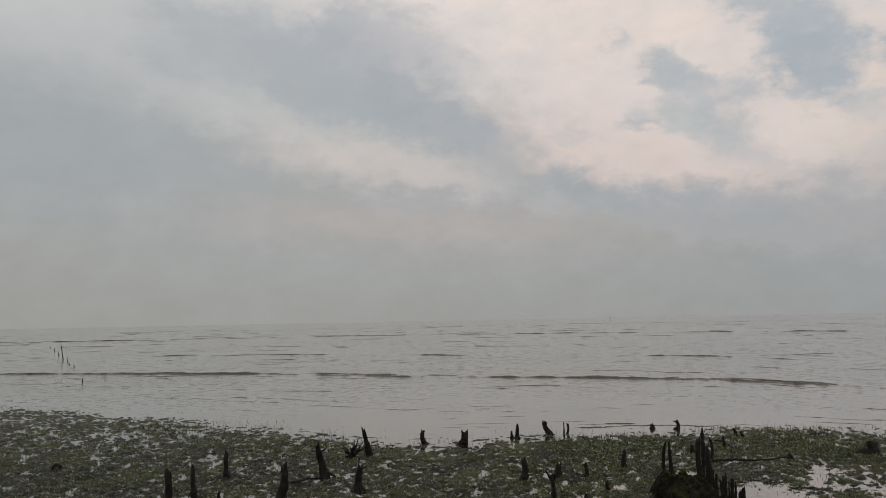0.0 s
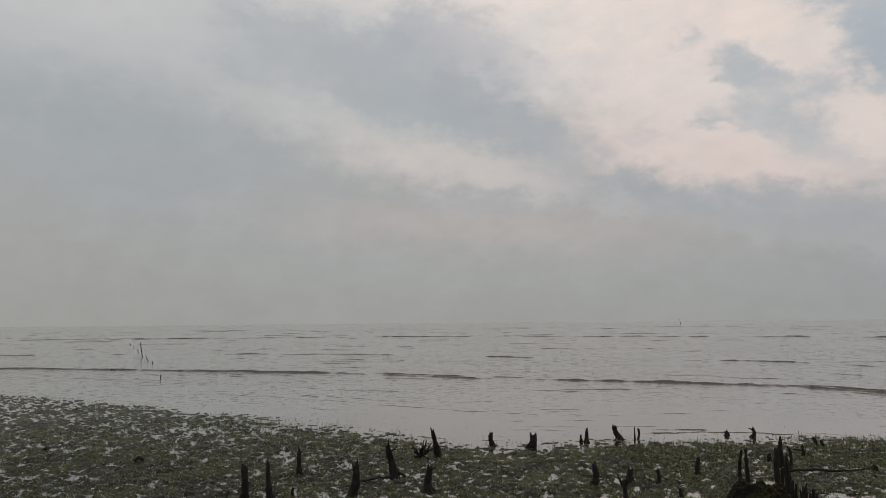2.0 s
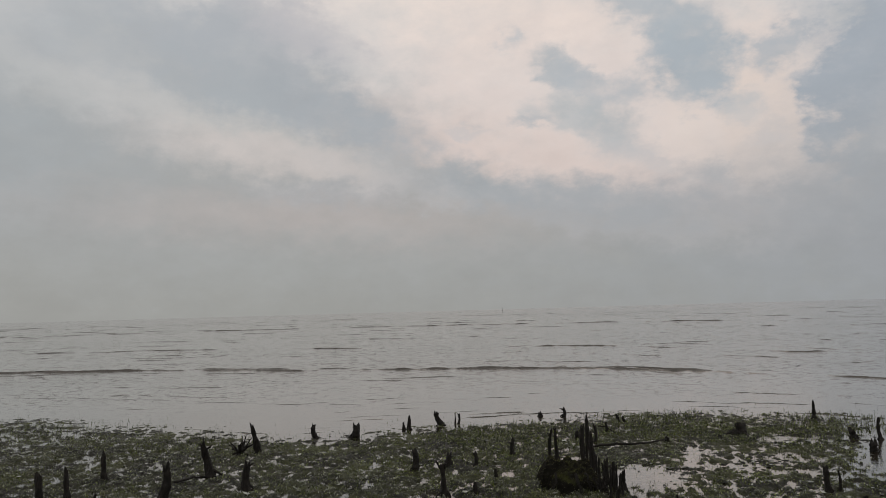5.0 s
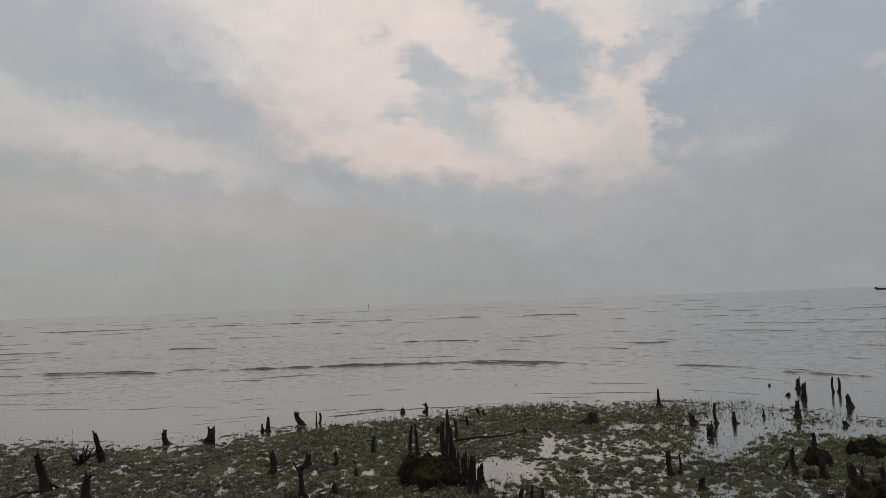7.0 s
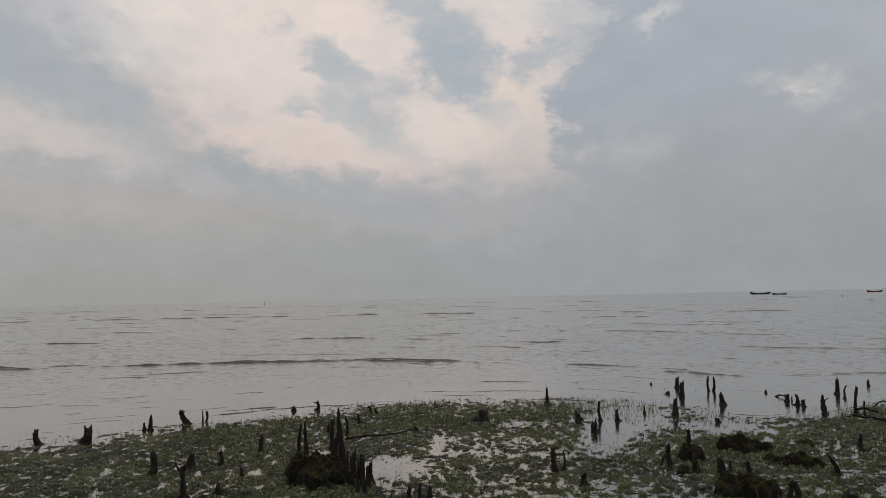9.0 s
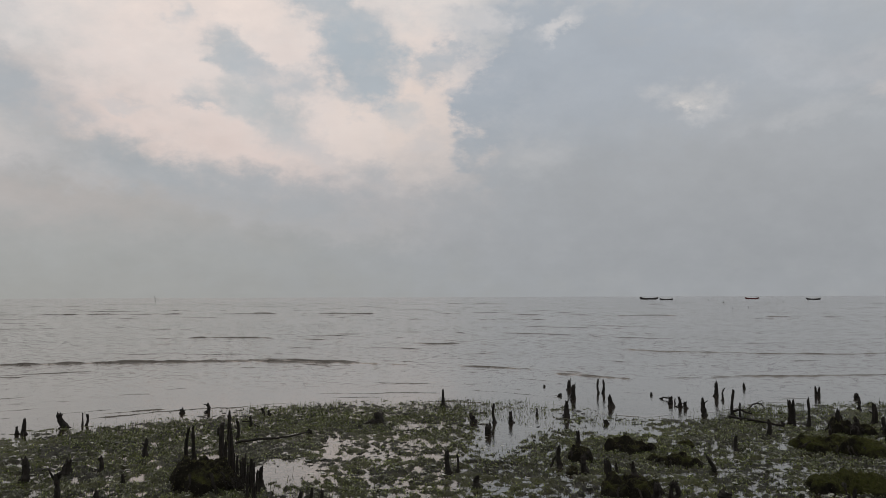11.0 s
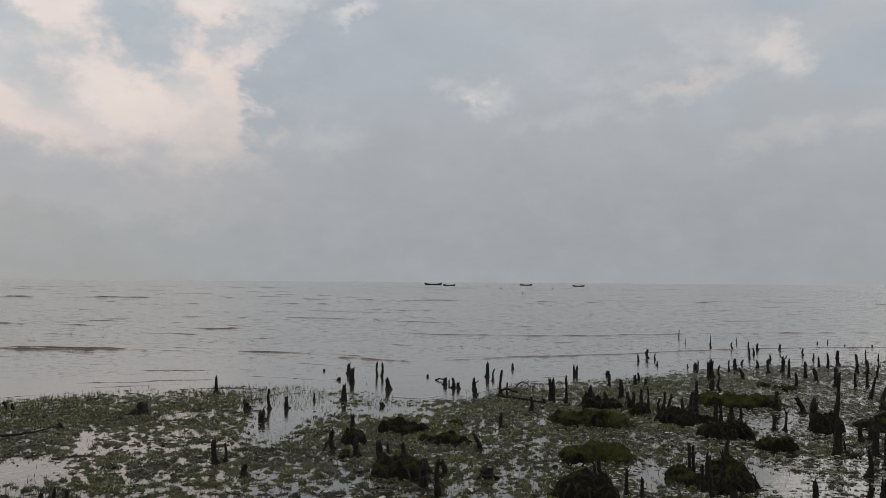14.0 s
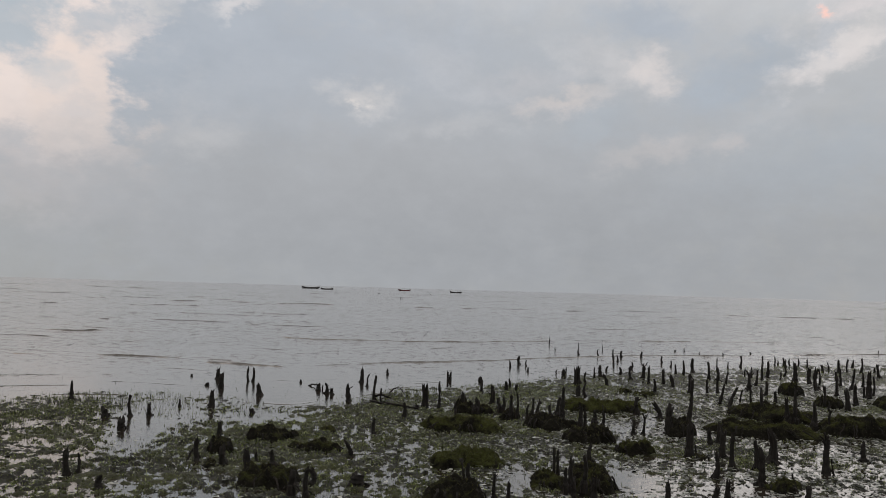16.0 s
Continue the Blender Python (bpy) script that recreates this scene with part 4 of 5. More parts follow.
stump(22.31, 6.14, 0.00, 0.68, 0.065, 0.01, -0.01)
butt(15.46, 16.86, 0.00, 0.13, 0.036, 0.00, -0.00)
stump(22.14, 6.87, 0.00, 0.62, 0.044, -0.01, 0.01)
post(22.33, 6.25, 0.00, 0.30, 0.036, 0.00, -0.00)
post(19.88, 12.76, 0.00, 0.33, 0.033, 0.00, -0.00)
stump(19.44, 13.53, 0.00, 0.22, 0.058, 0.00, -0.00)
stump(20.59, 11.99, 0.00, 0.38, 0.041, -0.01, 0.01)
post(23.05, 6.25, 0.00, 0.50, 0.030, 0.01, -0.01)
post(22.09, 9.79, 0.00, 0.37, 0.040, 0.04, -0.05)
stump(20.44, 12.90, 0.00, 0.34, 0.051, -0.02, 0.02)
stump(22.96, 7.63, 0.00, 0.57, 0.062, 0.00, -0.00)
stump(22.47, 9.09, 0.00, 0.46, 0.040, 0.03, -0.03)
branched(21.34, 12.01, 0.00, 0.37, 0.051, 0.02, -0.02)
post(20.01, 14.20, 0.00, 0.12, 0.026, 0.01, -0.01)
post(19.73, 15.10, 0.00, 0.12, 0.035, 0.01, -0.01)
stump(23.86, 7.03, 0.00, 0.58, 0.039, 0.08, -0.08)
stump(22.71, 10.32, 0.00, 0.39, 0.050, 0.00, -0.00)
post(20.54, 14.24, 0.00, 0.18, 0.026, 0.01, -0.01)
post(21.54, 12.92, 0.00, 0.21, 0.044, 0.00, -0.00)
stump(23.05, 10.76, 0.00, 0.48, 0.051, -0.01, 0.01)
post(24.36, 8.01, 0.00, 0.46, 0.033, -0.01, 0.01)
post(24.81, 7.57, 0.00, 0.48, 0.041, -0.01, 0.01)
post(20.34, 16.29, 0.00, 0.19, 0.037, -0.01, 0.01)
post(25.11, 7.07, 0.00, 0.43, 0.033, 0.00, -0.00)
stump(24.72, 8.40, 0.00, 0.44, 0.059, 0.00, -0.00)
post(22.19, 13.81, 0.00, 0.15, 0.037, 0.04, -0.04)
post(24.31, 9.64, 0.00, 0.43, 0.043, -0.01, 0.01)
post(23.41, 11.77, 0.00, 0.43, 0.036, 0.00, -0.00)
stump(24.76, 8.85, 0.00, 0.53, 0.060, 0.00, -0.00)
post(24.48, 10.04, 0.00, 0.35, 0.026, 0.00, -0.00)
post(24.84, 9.30, 0.00, 0.23, 0.035, 0.01, -0.01)
post(23.68, 12.16, 0.00, 0.29, 0.036, -0.01, 0.01)
post(21.13, 16.25, 0.00, 0.17, 0.028, 0.00, -0.00)
post(24.61, 10.31, 0.00, 0.28, 0.027, 0.01, -0.01)
stump(25.15, 9.80, 0.00, 0.50, 0.044, 0.01, -0.01)
stump(24.38, 11.92, 0.00, 0.41, 0.055, -0.01, 0.01)
post(23.46, 13.65, 0.00, 0.26, 0.038, 0.01, -0.01)
stump(21.38, 16.75, 0.00, 0.25, 0.058, 0.00, -0.00)
post(26.20, 9.68, 0.00, 0.29, 0.037, 0.01, -0.01)
post(24.14, 14.74, 0.00, 0.30, 0.030, 0.01, -0.01)
post(25.90, 11.80, 0.00, 0.40, 0.029, 0.00, -0.00)
post(25.50, 13.29, 0.00, 0.20, 0.039, 0.01, -0.01)
post(27.08, 11.94, 0.00, 0.22, 0.030, 0.01, -0.01)
stump(28.69, 7.59, 0.00, 0.41, 0.046, -0.03, 0.03)
post(25.65, 15.50, 0.00, 0.21, 0.042, -0.01, 0.02)
post(27.95, 11.87, 0.00, 0.41, 0.041, 0.01, -0.01)
post(29.04, 8.90, 0.00, 0.46, 0.048, -0.01, 0.01)
post(26.86, 14.35, 0.00, 0.21, 0.042, 0.00, -0.00)
post(29.32, 8.73, 0.00, 0.47, 0.039, 0.03, -0.03)
post(29.13, 9.46, 0.00, 0.22, 0.049, -0.03, 0.03)
post(29.80, 8.44, 0.00, 0.49, 0.039, 0.03, -0.03)
post(29.81, 9.47, 0.00, 0.28, 0.030, -0.04, 0.04)
post(29.70, 10.18, 0.00, 0.35, 0.031, 0.00, -0.00)
post(29.64, 10.89, 0.00, 0.25, 0.041, 0.00, -0.00)
post(30.54, 8.20, 0.00, 0.16, 0.040, -0.01, 0.01)
post(29.69, 11.32, 0.00, 0.33, 0.031, 0.00, -0.00)
post(30.09, 10.63, 0.00, 0.31, 0.031, 0.01, -0.01)
post(27.60, 16.51, 0.00, 0.22, 0.056, 0.00, -0.00)
post(27.16, 17.30, 0.00, 0.23, 0.034, -0.02, 0.02)
post(30.28, 10.98, 0.00, 0.25, 0.032, -0.01, 0.02)
post(27.51, 16.84, 0.00, 0.27, 0.034, 0.00, -0.00)
post(26.84, 18.03, 0.00, 0.18, 0.034, -0.02, 0.02)
post(28.15, 15.95, 0.00, 0.22, 0.045, 0.02, -0.02)
post(30.54, 11.30, 0.00, 0.26, 0.043, -0.01, 0.02)
post(30.57, 11.53, 0.00, 0.15, 0.032, 0.00, -0.00)
post(30.48, 12.07, 0.00, 0.24, 0.043, 0.00, -0.00)
post(31.67, 9.25, 0.00, 0.25, 0.042, 0.03, -0.03)
post(27.89, 19.93, 0.00, 0.15, 0.024, 0.00, -0.00)
post(29.40, 18.54, 0.00, 0.34, 0.018, -0.02, 0.02)
post(29.19, 19.62, 0.00, 0.30, 0.019, 0.00, -0.00)
post(32.43, 14.53, 0.00, 0.10, 0.036, 0.00, -0.00)
post(32.30, 15.51, 0.00, 0.07, 0.024, 0.00, -0.00)
post(32.43, 16.71, 0.00, 0.08, 0.038, 0.00, -0.00)
post(33.19, 16.66, 0.00, 0.15, 0.025, 0.00, -0.00)
post(34.69, 14.28, 0.00, 0.08, 0.038, -0.02, 0.02)
post(30.52, 22.19, 0.00, 0.35, 0.027, 0.02, -0.02)
post(-23.22, 31.53, 0.00, 0.16, 0.027, 0.00, 0.00)
post(40.85, 10.77, 0.00, 0.16, 0.027, 0.00, -0.00)
post(-32.50, 43.34, 0.00, 0.15, 0.029, -0.04, -0.01)
post(-34.85, 45.99, 0.00, 0.16, 0.025, -0.04, -0.01)
post(-37.95, 49.83, 0.00, 0.25, 0.028, -0.04, -0.01)
post(-40.31, 52.45, 0.00, 1.12, 0.036, -0.17, -0.05)
post(-47.37, 61.08, 0.00, 0.26, 0.034, -0.05, -0.01)
post(-55.94, 71.40, 0.00, 0.30, 0.040, 0.00, 0.00)
post(-65.96, 83.54, 0.00, 0.21, 0.054, -0.14, -0.04)
post(104.89, 117.45, 0.00, 0.33, 0.039, 0.00, -0.00)
post(112.32, 121.21, 0.00, 0.47, 0.041, 0.00, -0.00)
post(112.71, 120.97, 0.00, 0.35, 0.035, 0.00, -0.00)
post(6.70, 497.11, 0.00, 3.14, 0.157, -0.34, -0.09)


def root_crown(x, y, z, h, r, count):
    """A low stump whose broken roots and shoots splay upwards like a crown."""
    ob, rng = trunk("root_crown", h * 0.35, r, 0.0, 0.0, 0.8, 0.4 * r, 9, 0.3, 0.8)
    for k in range(count):
        a, out, up = 6.28 * k / count + rng.uniform(-0.3, 0.3), h * rng.uniform(0.35, 0.95), h * rng.uniform(0.45, 1.0)
        side_limb("shoot", ob, (0.4 * r * math.cos(a), 0.4 * r * math.sin(a), h * 0.15), (out * math.cos(a), out * math.sin(a), up), r * 0.34, r * 0.12, rng, r * 0.6)
    for k in range(4):
        a, reach = rng.uniform(0, 6.28), r * rng.uniform(3.0, 5.0)
        side_limb("root", ob, (0.5 * r * math.cos(a), 0.5 * r * math.sin(a), h * 0.15), (reach * math.cos(a), reach * math.sin(a), -0.05), r * 0.36, r * 0.15, rng, r * 0.3)
    return stand(ob, x, y, z, f"black stump with splayed broken shoots, {where(x, y, z)}", "stump", "root crowns")


root_crown(-4.52, 13.75, 0.0, 0.34, 0.06, 11)
root_crown(1.42, 10.62, 0.0, 0.24, 0.05, 10)


# ---- peat mounds, remains of the mangrove's root mat ----
def peat_mound(x, y, wide, deep, h, turn, moss):
    COUNT[0] += 1
    rng = random.Random(COUNT[0])
    sides, rings = 72, 22
    h = min(h, 0.7 * wide)
    co, faces = [], []
    off = COUNT[0] * 5.7
    ph = [rng.uniform(0, 6.28) for _ in range(4)]
    for j in range(rings + 1):
        f = j / rings
        for k in range(sides):
            a = 6.2832 * k / sides
            outline = 1 + 0.12 * math.sin(2 * a + ph[0]) + 0.12 * math.sin(3 * a + ph[1]) + 0.09 * math.sin(5 * a + ph[2]) + 0.06 * math.sin(9 * a + ph[3])
            rad = f * outline
            px, py = rad * wide / 2 * math.cos(a), rad * deep / 2 * math.sin(a)
            start = 0.3 + 0.7 * max(0.0, moss - 0.4)
            steep = 1 - max(0.0, (f - start) / (1 - start)) ** (3.0 + 3 * max(0.0, moss - 0.4))
            top = 0.74 + 0.4 * noise.noise((px * 2.2 + off, py * 2.2, 0)) + 0.25 * noise.noise((px * 5 + off, py * 5, 2)) + 0.10 * math.cos(f * 1.5)
            z = 0.82 * h * top * steep - 0.10 * f ** 8
            bump = 0.11 * noise.noise((px * 6 + off, py * 6, 3)) + 0.06 * noise.noise((px * 17 + off, py * 17, 5))
            z += bump * (1 - f ** 6) * min(1, h / 0.12)
            jag = 1 + (0.2 * noise.noise((px * 6, py * 6 + off, 9)) if f > 0.3 else 0)
            co.append((px * jag, py * jag, z))
    for j in range(rings):
        for k in range(sides):
            m = (k + 1) % sides
            if j == 0:
                faces.append((0, sides + k, sides + m))
            else:
                faces.append((j * sides + k, (j + 1) * sides + k, (j + 1) * sides + m, j * sides + m))
    ob = put("peat_mound", co, faces, PEAT)
    ob.location, ob.rotation_euler = (x, y, 0), (0, 0, radians(turn))
    ob["moss"] = moss
    # hairs of moss, grass and rootlets over its top and edge
    verts, tris = [], []
    for _ in range(int(1100 * wide * max(deep, 0.5)) + 200):
        j = min(rings, int(rings * math.sqrt(rng.random())) + 1)
        p = Vector(co[j * sides + rng.randrange(sides)])
        if p.z < 0.01:
            continue
        a, tall = rng.uniform(0, 6.28), rng.uniform(0.008, 0.032)
        out = Vector((p.x, p.y, 0)) * rng.uniform(0.0, 0.10)
        w = Vector((math.cos(a), math.sin(a), 0)) * rng.uniform(0.003, 0.008)
        tip = p + out + Vector((rng.uniform(-0.03, 0.03), rng.uniform(-0.03, 0.03), tall * (1 if j < rings * 0.75 else rng.choice((-0.6, 0.8)))))
        base = len(verts)
        verts += [tuple(p - w - Vector((0, 0, 0.01))), tuple(p + w - Vector((0, 0, 0.01))), tuple(tip)]
        tris.append((base, base + 1, base + 2))
    tagged(put("moss_cover", verts, tris, FRINGE, ob, False), "dark green moss and root hairs", kind="stuff")
    for _ in range(int(3 + wide * 3)):
        a = rng.uniform(3.4, 6.0)
        p = Vector((wide * 0.40 * math.cos(a), deep * 0.40 * math.sin(a), h * 0.6))
        q = Vector((wide * 0.56 * math.cos(a + 0.1), deep * 0.56 * math.sin(a + 0.1), -0.03))
        side_limb("root", ob, p, q, 0.014, 0.006, rng, 0.03)
    look_of = "moss-topped" if moss > 0.45 else "bare dark"
    tagged(ob, f"{look_of} eroded peat mound of old roots on wet mud", "peat mound", "peat mounds")
    return ob


# place, width, depth, height, turn, how mossy
peat_mound(1.05, 11.06, 0.93, 1.00, 0.41, -4, 0.25)
peat_mound(6.54, 10.63, 0.38, 0.50, 0.37, -31, 0.10)
peat_mound(5.97, 9.89, 0.20, 0.30, 0.07, -31, 0.20)
peat_mound(7.67, 10.93, 0.87, 0.60, 0.20, -35, 0.15)
peat_mound(7.76, 9.88, 0.84, 0.50, 0.13, -38, 0.30)
peat_mound(6.09, 8.63, 0.82, 0.90, 0.24, -35, 0.35)
peat_mound(10.83, 9.56, 1.43, 0.90, 0.25, -48, 0.70)
peat_mound(12.17, 10.85, 0.48, 0.70, 0.31, -48, 0.15)
peat_mound(12.49, 10.58, 0.44, 0.50, 0.17, -50, 0.15)
peat_mound(12.34, 9.81, 0.46, 0.50, 0.21, -51, 0.10)
peat_mound(12.24, 8.76, 0.94, 0.70, 0.30, -54, 0.05)
peat_mound(8.85, 7.77, 1.02, 0.90, 0.23, -48, 0.80)
peat_mound(7.29, 6.52, 0.72, 0.90, 0.32, -47, 0.15)
peat_mound(8.82, 6.28, 0.53, 0.70, 0.15, -54, 0.50)
peat_mound(9.14, 5.85, 0.73, 1.00, 0.30, -57, 0.30)
peat_mound(11.75, 7.58, 0.86, 0.80, 0.32, -57, 0.25)
peat_mound(14.87, 9.37, 1.72, 1.00, 0.25, -58, 0.85)
peat_mound(11.45, 6.62, 0.68, 0.40, 0.20, -60, 0.70)
peat_mound(13.62, 6.87, 0.56, 0.70, 0.37, -63, 0.05)
peat_mound(11.99, 5.72, 0.25, 0.30, 0.05, -65, 0.10)
peat_mound(16.80, 6.45, 1.85, 1.40, 0.36, -69, 0.30)
peat_mound(14.78, 5.88, 1.95, 0.90, 0.29, -68, 0.35)
peat_mound(16.50, 4.55, 2.03, 1.20, 0.37, -75, 0.40)
peat_mound(21.38, 7.73, 0.58, 0.70, 0.37, -70, 0.60)
peat_mound(19.90, 6.35, 0.68, 0.80, 0.27, -72, 0.40)
peat_mound(20.90, 5.01, 1.50, 1.20, 0.37, -77, 0.30)
peat_mound(11.00, 4.10, 0.43, 0.60, 0.12, -70, 0.60)
peat_mound(17.91, 10.03, 0.56, 0.50, 0.08, -61, 0.50)
peat_mound(18.03, 10.62, 0.36, 0.40, 0.09, -59, 0.60)
peat_mound(8.75, 10.89, 0.38, 0.40, 0.06, -38, 0.50)


# ---- fallen branches ----
def branch(points, r0, r1):
    COUNT[0] += 1
    rng = random.Random(COUNT[0])
    line = []
    for a, b in zip(points, points[1:]):
        line += [Vector(a).lerp(Vector(b), i / 4) + Vector((rng.uniform(-1, 1), rng.uniform(-1, 1), rng.uniform(-1, 1))) * r0 * 0.5 for i in range(4)]
    line.append(Vector(points[-1]))
    foot = line[0].copy()
    n = len(line)
    ob = put("fallen_branch", *tube([p - foot for p in line], [r0 + (r1 - r0) * i / (n - 1) for i in range(n)], 7, 0.12, COUNT[0]), WOOD)
    ob.location = foot
    for _ in range(2):
        i = rng.randrange(2, n - 1)
        p = line[i] - foot
        side_limb("twig", ob, p, p + Vector((rng.uniform(-0.15, 0.15), rng.uniform(-0.15, 0.15), rng.uniform(0.02, 0.12))), r1 * 0.6, r1 * 0.3, rng, 0.01, 3)
    return tagged(ob, "crooked black driftwood branch lying on the mud", "branch", "fallen branches")


branch([(1.72, 13.65, 0.08), (2.14, 13.84, 0.08), (2.54, 13.81, 0.08), (3.08, 14.23, 0.08)], 0.02, 0.012)
branch([(11.41, 12.87, 0.05), (11.53, 12.37, 0.05), (11.59, 11.62, 0.05)], 0.026, 0.018)
branch([(11.70, 13.09, 0.13), (11.76, 12.88, 0.16), (11.77, 12.62, 0.12)], 0.03, 0.018)
branch([(12.82, 13.86, -0.02), (13.11, 14.02, 0.07), (13.31, 14.02, 0.08), (13.16, 13.68, -0.02)], 0.018, 0.012)
branch([(5.85, 10.34, -0.03), (5.93, 10.35, 0.10), (6.02, 10.36, 0.20)], 0.02, 0.012)
branch([(12.07, 16.02, 0.00), (12.12, 15.88, 0.05), (12.07, 15.58, 0.05)], 0.02, 0.014)
branch([(2.05, 15.62, 0.12), (2.20, 15.56, 0.11), (2.36, 15.42, 0.02)], 0.014, 0.01)
branch([(-4.72, 11.35, 0.05), (-4.57, 11.69, 0.06), (-4.37, 11.87, 0.02)], 0.02, 0.015)


# ---- moored boats far out ----
def fishing_boat(x, y, length, turn, colour):
    n, m = 15, 7
    beam, deep = length * 0.22, length * 0.1
    verts, faces = [], []
    for i in range(n):
        f = i / (n - 1) * 2 - 1
        half = beam / 2 * max(0.02, (1 - abs(f) ** 2.6)) ** 0.8
        rim = deep * (0.75 + 0.55 * max(f, 0) ** 2.2 + 0.75 * max(-f, 0) ** 3)
        keel = -0.25 + deep * 0.9 * abs(f) ** 5
        for k in range(m):
            g = k / (m - 1) * 2 - 1
            verts.append((f * length / 2 * (1 + 0.04 * (1 - abs(g))), half * math.sin(g * 1.5708), keel + (rim - keel) * abs(g) ** 2.2))
    for i in range(n - 1):
        for k in range(m - 1):
            faces.append((i * m + k, (i + 1) * m + k, (i + 1) * m + k + 1, i * m + k + 1))
    boat = new("fishing_boat")
    boat.location, boat.rotation_euler = (x, y, 0), (0, 0, radians(turn))
    hull = put("hull", verts, faces, colour, boat)
    hull.modifiers.new("planking", "SOLIDIFY").thickness = 0.06
    for side in (0, m - 1):
        line = [verts[i * m + side] for i in range(n)]
        put("gunwale", *tube(line, [0.07] * n, 6, 0.02, 1), TIMBER, boat)
    for f in (-0.5, -0.1, 0.35):
        half = beam / 2 * (1 - abs(f) ** 2.6) ** 0.8 * 0.9
        c = f * length / 2
        box = [(c + sx * 0.14, sy * half, deep * 0.55 + sz * 0.03) for sx in (-1, 1) for sy in (-1, 1) for sz in (-1, 1)]
        put("thwart", box, [(0, 1, 3, 2), (4, 6, 7, 5), (0, 4, 5, 1), (2, 3, 7, 6), (0, 2, 6, 4), (1, 5, 7, 3)], TIMBER, boat, False)
    put("deck", [(verts[i * m + s][0] * 0.98, verts[i * m + s][1] * 0.95, verts[i * m + s][2] - 0.12) for i in range(n - 4, n) for s in (0, m - 1)], [(2 * i, 2 * i + 2, 2 * i + 3, 2 * i + 1) for i in range(3)], TIMBER, boat).modifiers.new("boards", "SOLIDIFY").thickness = 0.04
    word = "red" if colour is PAINT_RED else "dark"
    return tagged(boat, f"{word} open wooden fishing boat moored on the calm sea", "boat", "moored fishing boats")


fishing_boat(337, 461, 12.8, -27, PAINT_DARK)
fishing_boat(297, 389, 7.8, -27, PAINT_DARK)
fishing_boat(410, 439, 9.7, -27, PAINT_RED)
fishing_boat(365, 342, 7.9, -27, PAINT_DARK)


# ---- floats that mark nets far out ----
def net_float(x, y):
    ob = new("net_float")
    ob.location = (x, y, 0)
    ring = [(0.0, 0.0, -0.2), (0, 0, -0.1), (0, 0, 0.05), (0, 0, 0.2), (0, 0, 0.28)]
    put("buoy", *tube(ring, [0.12, 0.24, 0.28, 0.2, 0.06], 8, 0.02, 3), PAINT_DARK, ob)
    put("marker_stick", *tube([(0, 0, 0.2), (0.02, 0, 0.5), (0.05, 0, 0.85)], [0.03, 0.03, 0.02], 6, 0.05, 4), WOOD, ob)
    return tagged(ob, "small dark net float with a stick on the sea", "float", "net floats")


net_float(-306, 660)
net_float(-331, 1226)
net_float(-133, 708)
net_float(-174, 983)
net_float(-139, 906)
net_float(-129, 884)
net_float(267, 316)
net_float(218, 218)
net_float(189, 216)
net_float(481, 178)
net_float(494, 170)
net_float(525, 165)
net_float(572, 162)
net_float(581, 152)


# ---- marsh grass: blades on the flat and in the shallows ----
def blades(name, x, y, z, tall, wide, seed, flat, mat):
    rng = np.random.default_rng(seed)
    n = len(x)
    a, b = rng.uniform(0, 6.28, n), rng.uniform(0, 6.28, n)
    lean = tall * rng.uniform(flat[0], flat[1], n)
    foot = np.stack([x, y, z - 0.006], -1)
    across = np.stack([np.cos(a), np.sin(a), 0 * a], -1) * (wide / 2)[:, None]
    bent = np.stack([np.cos(b) * lean, np.sin(b) * lean, tall], -1)
    mid = foot + bent * np.array([0.35, 0.35, 0.6]) + [0, 0, 0.01]
    co = np.stack([foot - across, foot + across, mid + across * 0.7, mid - across * 0.7, foot + bent], 1).reshape(-1, 3)
    k = np.arange(n)[:, None] * 5
    idx = np.concatenate([k + [0, 1, 2], k + [0, 2, 3], k + [3, 2, 4]], 1).reshape(-1, 3)
    return put_arrays(name, co, idx, 3, mat, False)


def sown(count, r0, r1, seed):
    rng = np.random.default_rng(seed)
    az, r = np.radians(rng.uniform(-53, 83, count)), np.sqrt(rng.uniform(r0 * r0, r1 * r1, count))
    return r * np.sin(az), r * np.cos(az), rng


x, y, rng = sown(230000, 8.3, 21, 11)
far_x, far_y, _ = sown(200000, 21, 40, 13)
x, y = np.concatenate([x, far_x]), np.concatenate([y, far_y])
s = inland(x, y)
thick = np.interp(s, (-4.0, -1.8, -0.6, 1.0, 4, 9), (0, 0.05, 0.3, 0.75, 0.5, 0.36))
thick = thick * np.where(s < -0.7, np.interp(np.degrees(np.arctan2(x, y)), (-28, -12, 50, 60), (1, 0.15, 0.15, 0.6)), 1)
thick = thick * np.clip((0.6 * field(x, y, 1.7, 61) + 0.4 * field(x, y, 0.33, 62) - 0.34) / 0.28, 0.04, 1)
thick = thick * (1 - 0.75 * film(x, y))
thick = thick * np.interp(np.degrees(np.arctan2(x, y)), (-50, -22, -5), (0.6, 0.6, 1.0))
keep = rng.random(len(x)) < thick
x, y, s = x[keep], y[keep], s[keep]
z = np.maximum(mud_height(x, y), -0.02)
tall = rng.uniform(0.03, 0.09, len(x)) * np.interp(s, (-3, 0, 3), (0.95, 1.0, 0.8))
tagged(blades("marsh_grass", x, y, z, tall, rng.uniform(0.004, 0.009, len(x)), 12, (0.05, 0.6), GRASS), "short sparse green marsh grass growing from mud", "grass", kind="stuff")

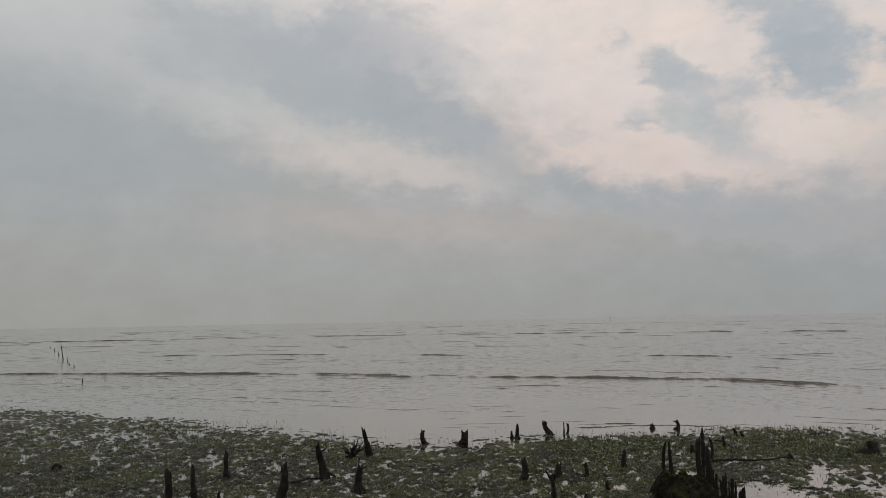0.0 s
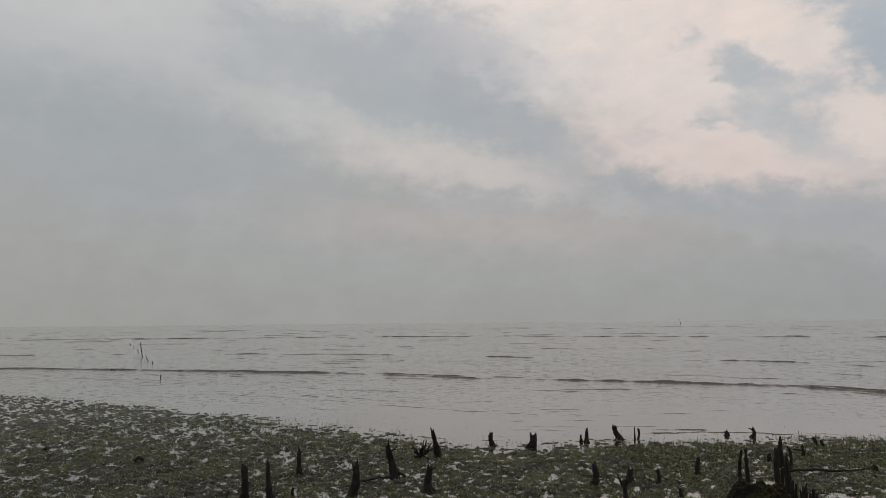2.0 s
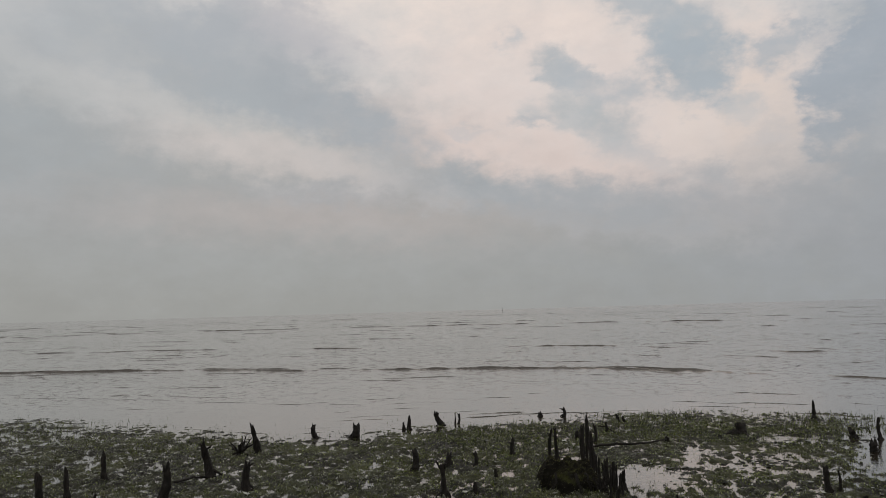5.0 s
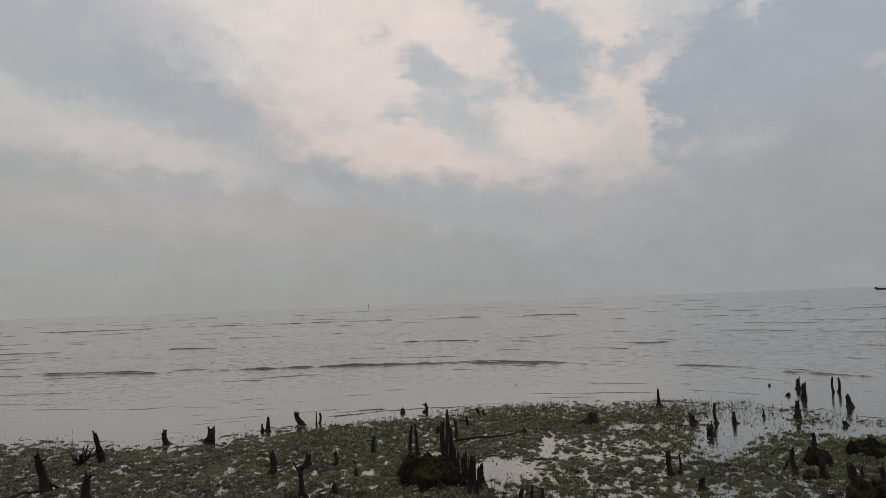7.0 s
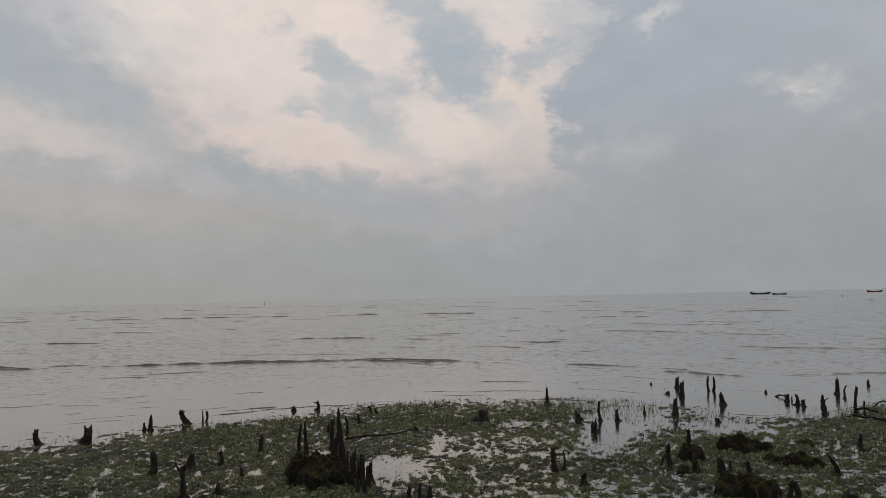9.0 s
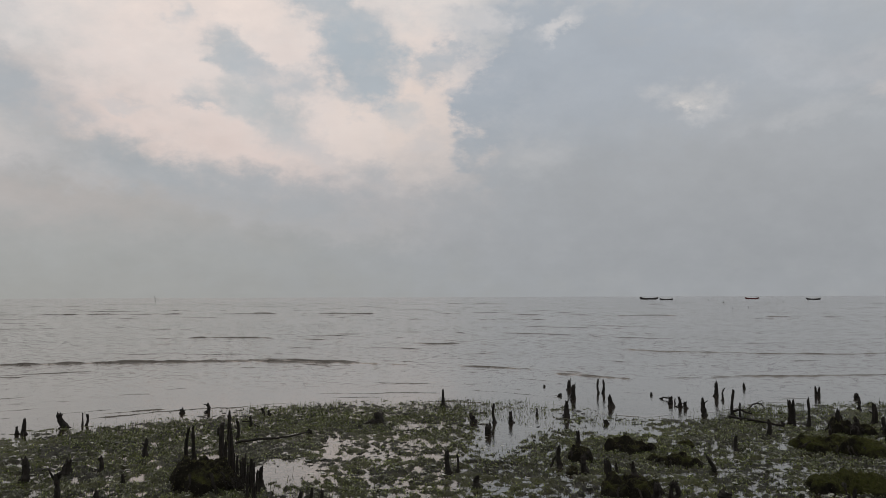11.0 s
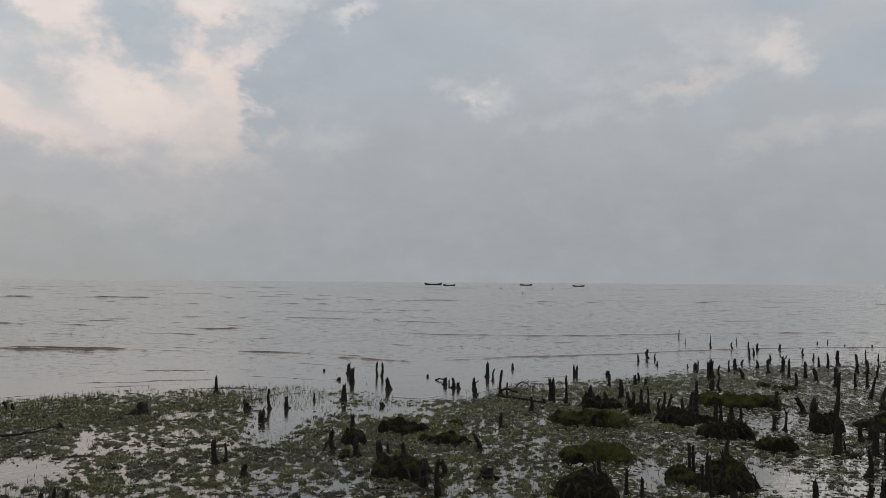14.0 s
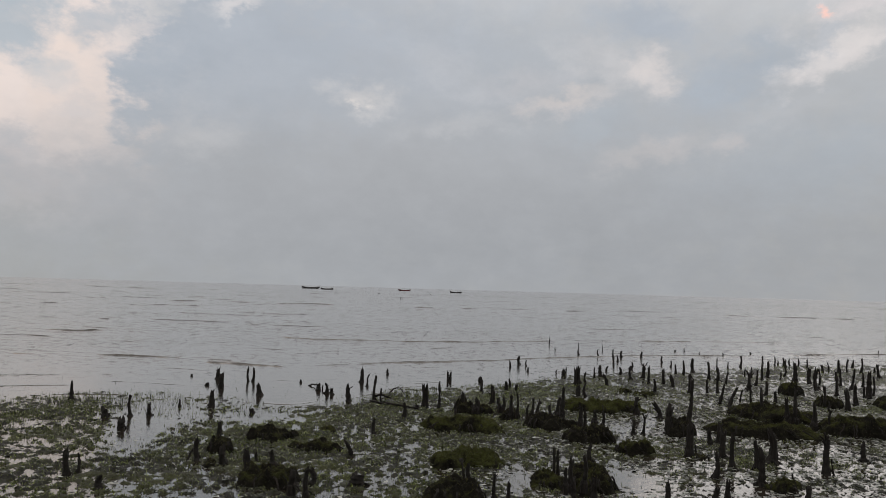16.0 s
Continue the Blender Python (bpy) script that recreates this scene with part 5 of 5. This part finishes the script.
# a low carpet of limp wet leaves between the pools
x, y, rng = sown(560000, 8.3, 22, 15)
far_x, far_y, _ = sown(120000, 22, 33, 19)
x, y = np.concatenate([x, far_x]), np.concatenate([y, far_y])
s = inland(x, y)
thick = np.interp(s, (-0.6, 0.6, 2.0), (0, 0.5, 1.0))
thick = thick * np.clip((0.4 * field(x, y, 1.9, 63) + 0.35 * field(x, y, 0.4, 64) + 0.25 * field(x, y, 0.12, 65) - 0.31) / 0.22, 0.22, 1)
thick = thick * (1 - 0.72 * film(x, y))
thick = thick * np.interp(np.degrees(np.arctan2(x, y)), (-50, -24, -8, 4), (0.22, 0.25, 0.6, 1.0))
keep = rng.random(len(x)) < thick
x, y = x[keep], y[keep]
z = mud_height(x, y)
keep = z > rng.uniform(-0.015, 0.004, len(z))
x, y, z = x[keep], y[keep], np.maximum(z[keep], -0.004)
tagged(blades("leaf_carpet", x, y, z, rng.uniform(0.010, 0.030, len(x)), rng.uniform(0.005, 0.014, len(x)), 16, (0.6, 3.0), CARPET), "limp wet leaves, green and pale with painted sheen, carpeting the mud", "vegetation", kind="stuff")

# flat dead leaves and flakes of mud, shining wet
x, y, rng = sown(230000, 8.3, 21, 17)
s = inland(x, y)
thick = np.interp(s, (-0.3, 0.8, 2.5), (0, 0.4, 1.0)) * np.clip((0.6 * field(x, y, 1.4, 66) + 0.4 * field(x, y, 0.3, 67) - 0.3) / 0.2, 0.05, 1)
keep = rng.random(len(x)) < thick
x, y = x[keep], y[keep]
z = mud_height(x, y)
keep = z > 0.0
x, y, z = x[keep], y[keep], z[keep]
tagged(blades("leaf_litter", x, y, z + 0.008, rng.uniform(0.006, 0.020, len(x)), rng.uniform(0.010, 0.022, len(x)), 18, (1.2, 4.0), LITTER), "flat wet dead leaves lying on the mud", "leaf litter", kind="stuff")


# a rumpled mat of grey mud flakes and broad dead leaves in the film of water
def flakes(name, x, y, z, wide, seed, mat):
    rng = np.random.default_rng(seed)
    n, m = len(x), 6
    turn, tilt_way = rng.uniform(0, 6.28, n), rng.uniform(0, 6.28, n)
    a = turn[:, None] + np.arange(m) * 6.28 / m + rng.uniform(-0.35, 0.35, (n, m))
    r = wide[:, None] * rng.uniform(0.55, 1.2, (n, m))
    squash = rng.uniform(0.35, 0.9, n)[:, None]
    u, v = r * np.cos(a - turn[:, None]), r * np.sin(a - turn[:, None]) * squash
    ct, st = np.cos(turn)[:, None], np.sin(turn)[:, None]
    px, py = u * ct - v * st, u * st + v * ct
    tilt = rng.uniform(0.0, 0.22, n)[:, None]
    up = (px * np.cos(tilt_way)[:, None] + py * np.sin(tilt_way)[:, None]) * tilt + rng.uniform(-0.006, 0.010, (n, m))
    rim = np.stack([x[:, None] + px, y[:, None] + py, z[:, None] + up], -1)
    mid = np.stack([x, y, z + rng.uniform(-0.004, 0.012, n)], -1)[:, None]
    co = np.concatenate([mid, rim], 1).reshape(-1, 3)
    k = np.arange(n)[:, None, None] * (m + 1)
    i = np.arange(m)
    idx = (k + np.stack([0 * i, 1 + i, 1 + (i + 1) % m], -1)[None]).reshape(-1, 3)
    return put_arrays(name, co, idx, 3, mat, False)


x, y, rng = sown(150000, 8.3, 26, 21)
thick = 0.05 * np.interp(inland(x, y), (0, 2), (0, 1)) + 0.9 * film(x, y)
keep = rng.random(len(x)) < thick
x, y = x[keep], y[keep]
z = mud_height(x, y)
keep = z > -0.05
x, y, z = x[keep], y[keep], np.maximum(z[keep], -0.004) + 0.006
tagged(flakes("mud_flakes", x, y, z, rng.uniform(0.02, 0.06, len(x)), 22, FLAKE), "rumpled grey wet mud flakes and broad dead leaves", "mud flakes", kind="stuff")
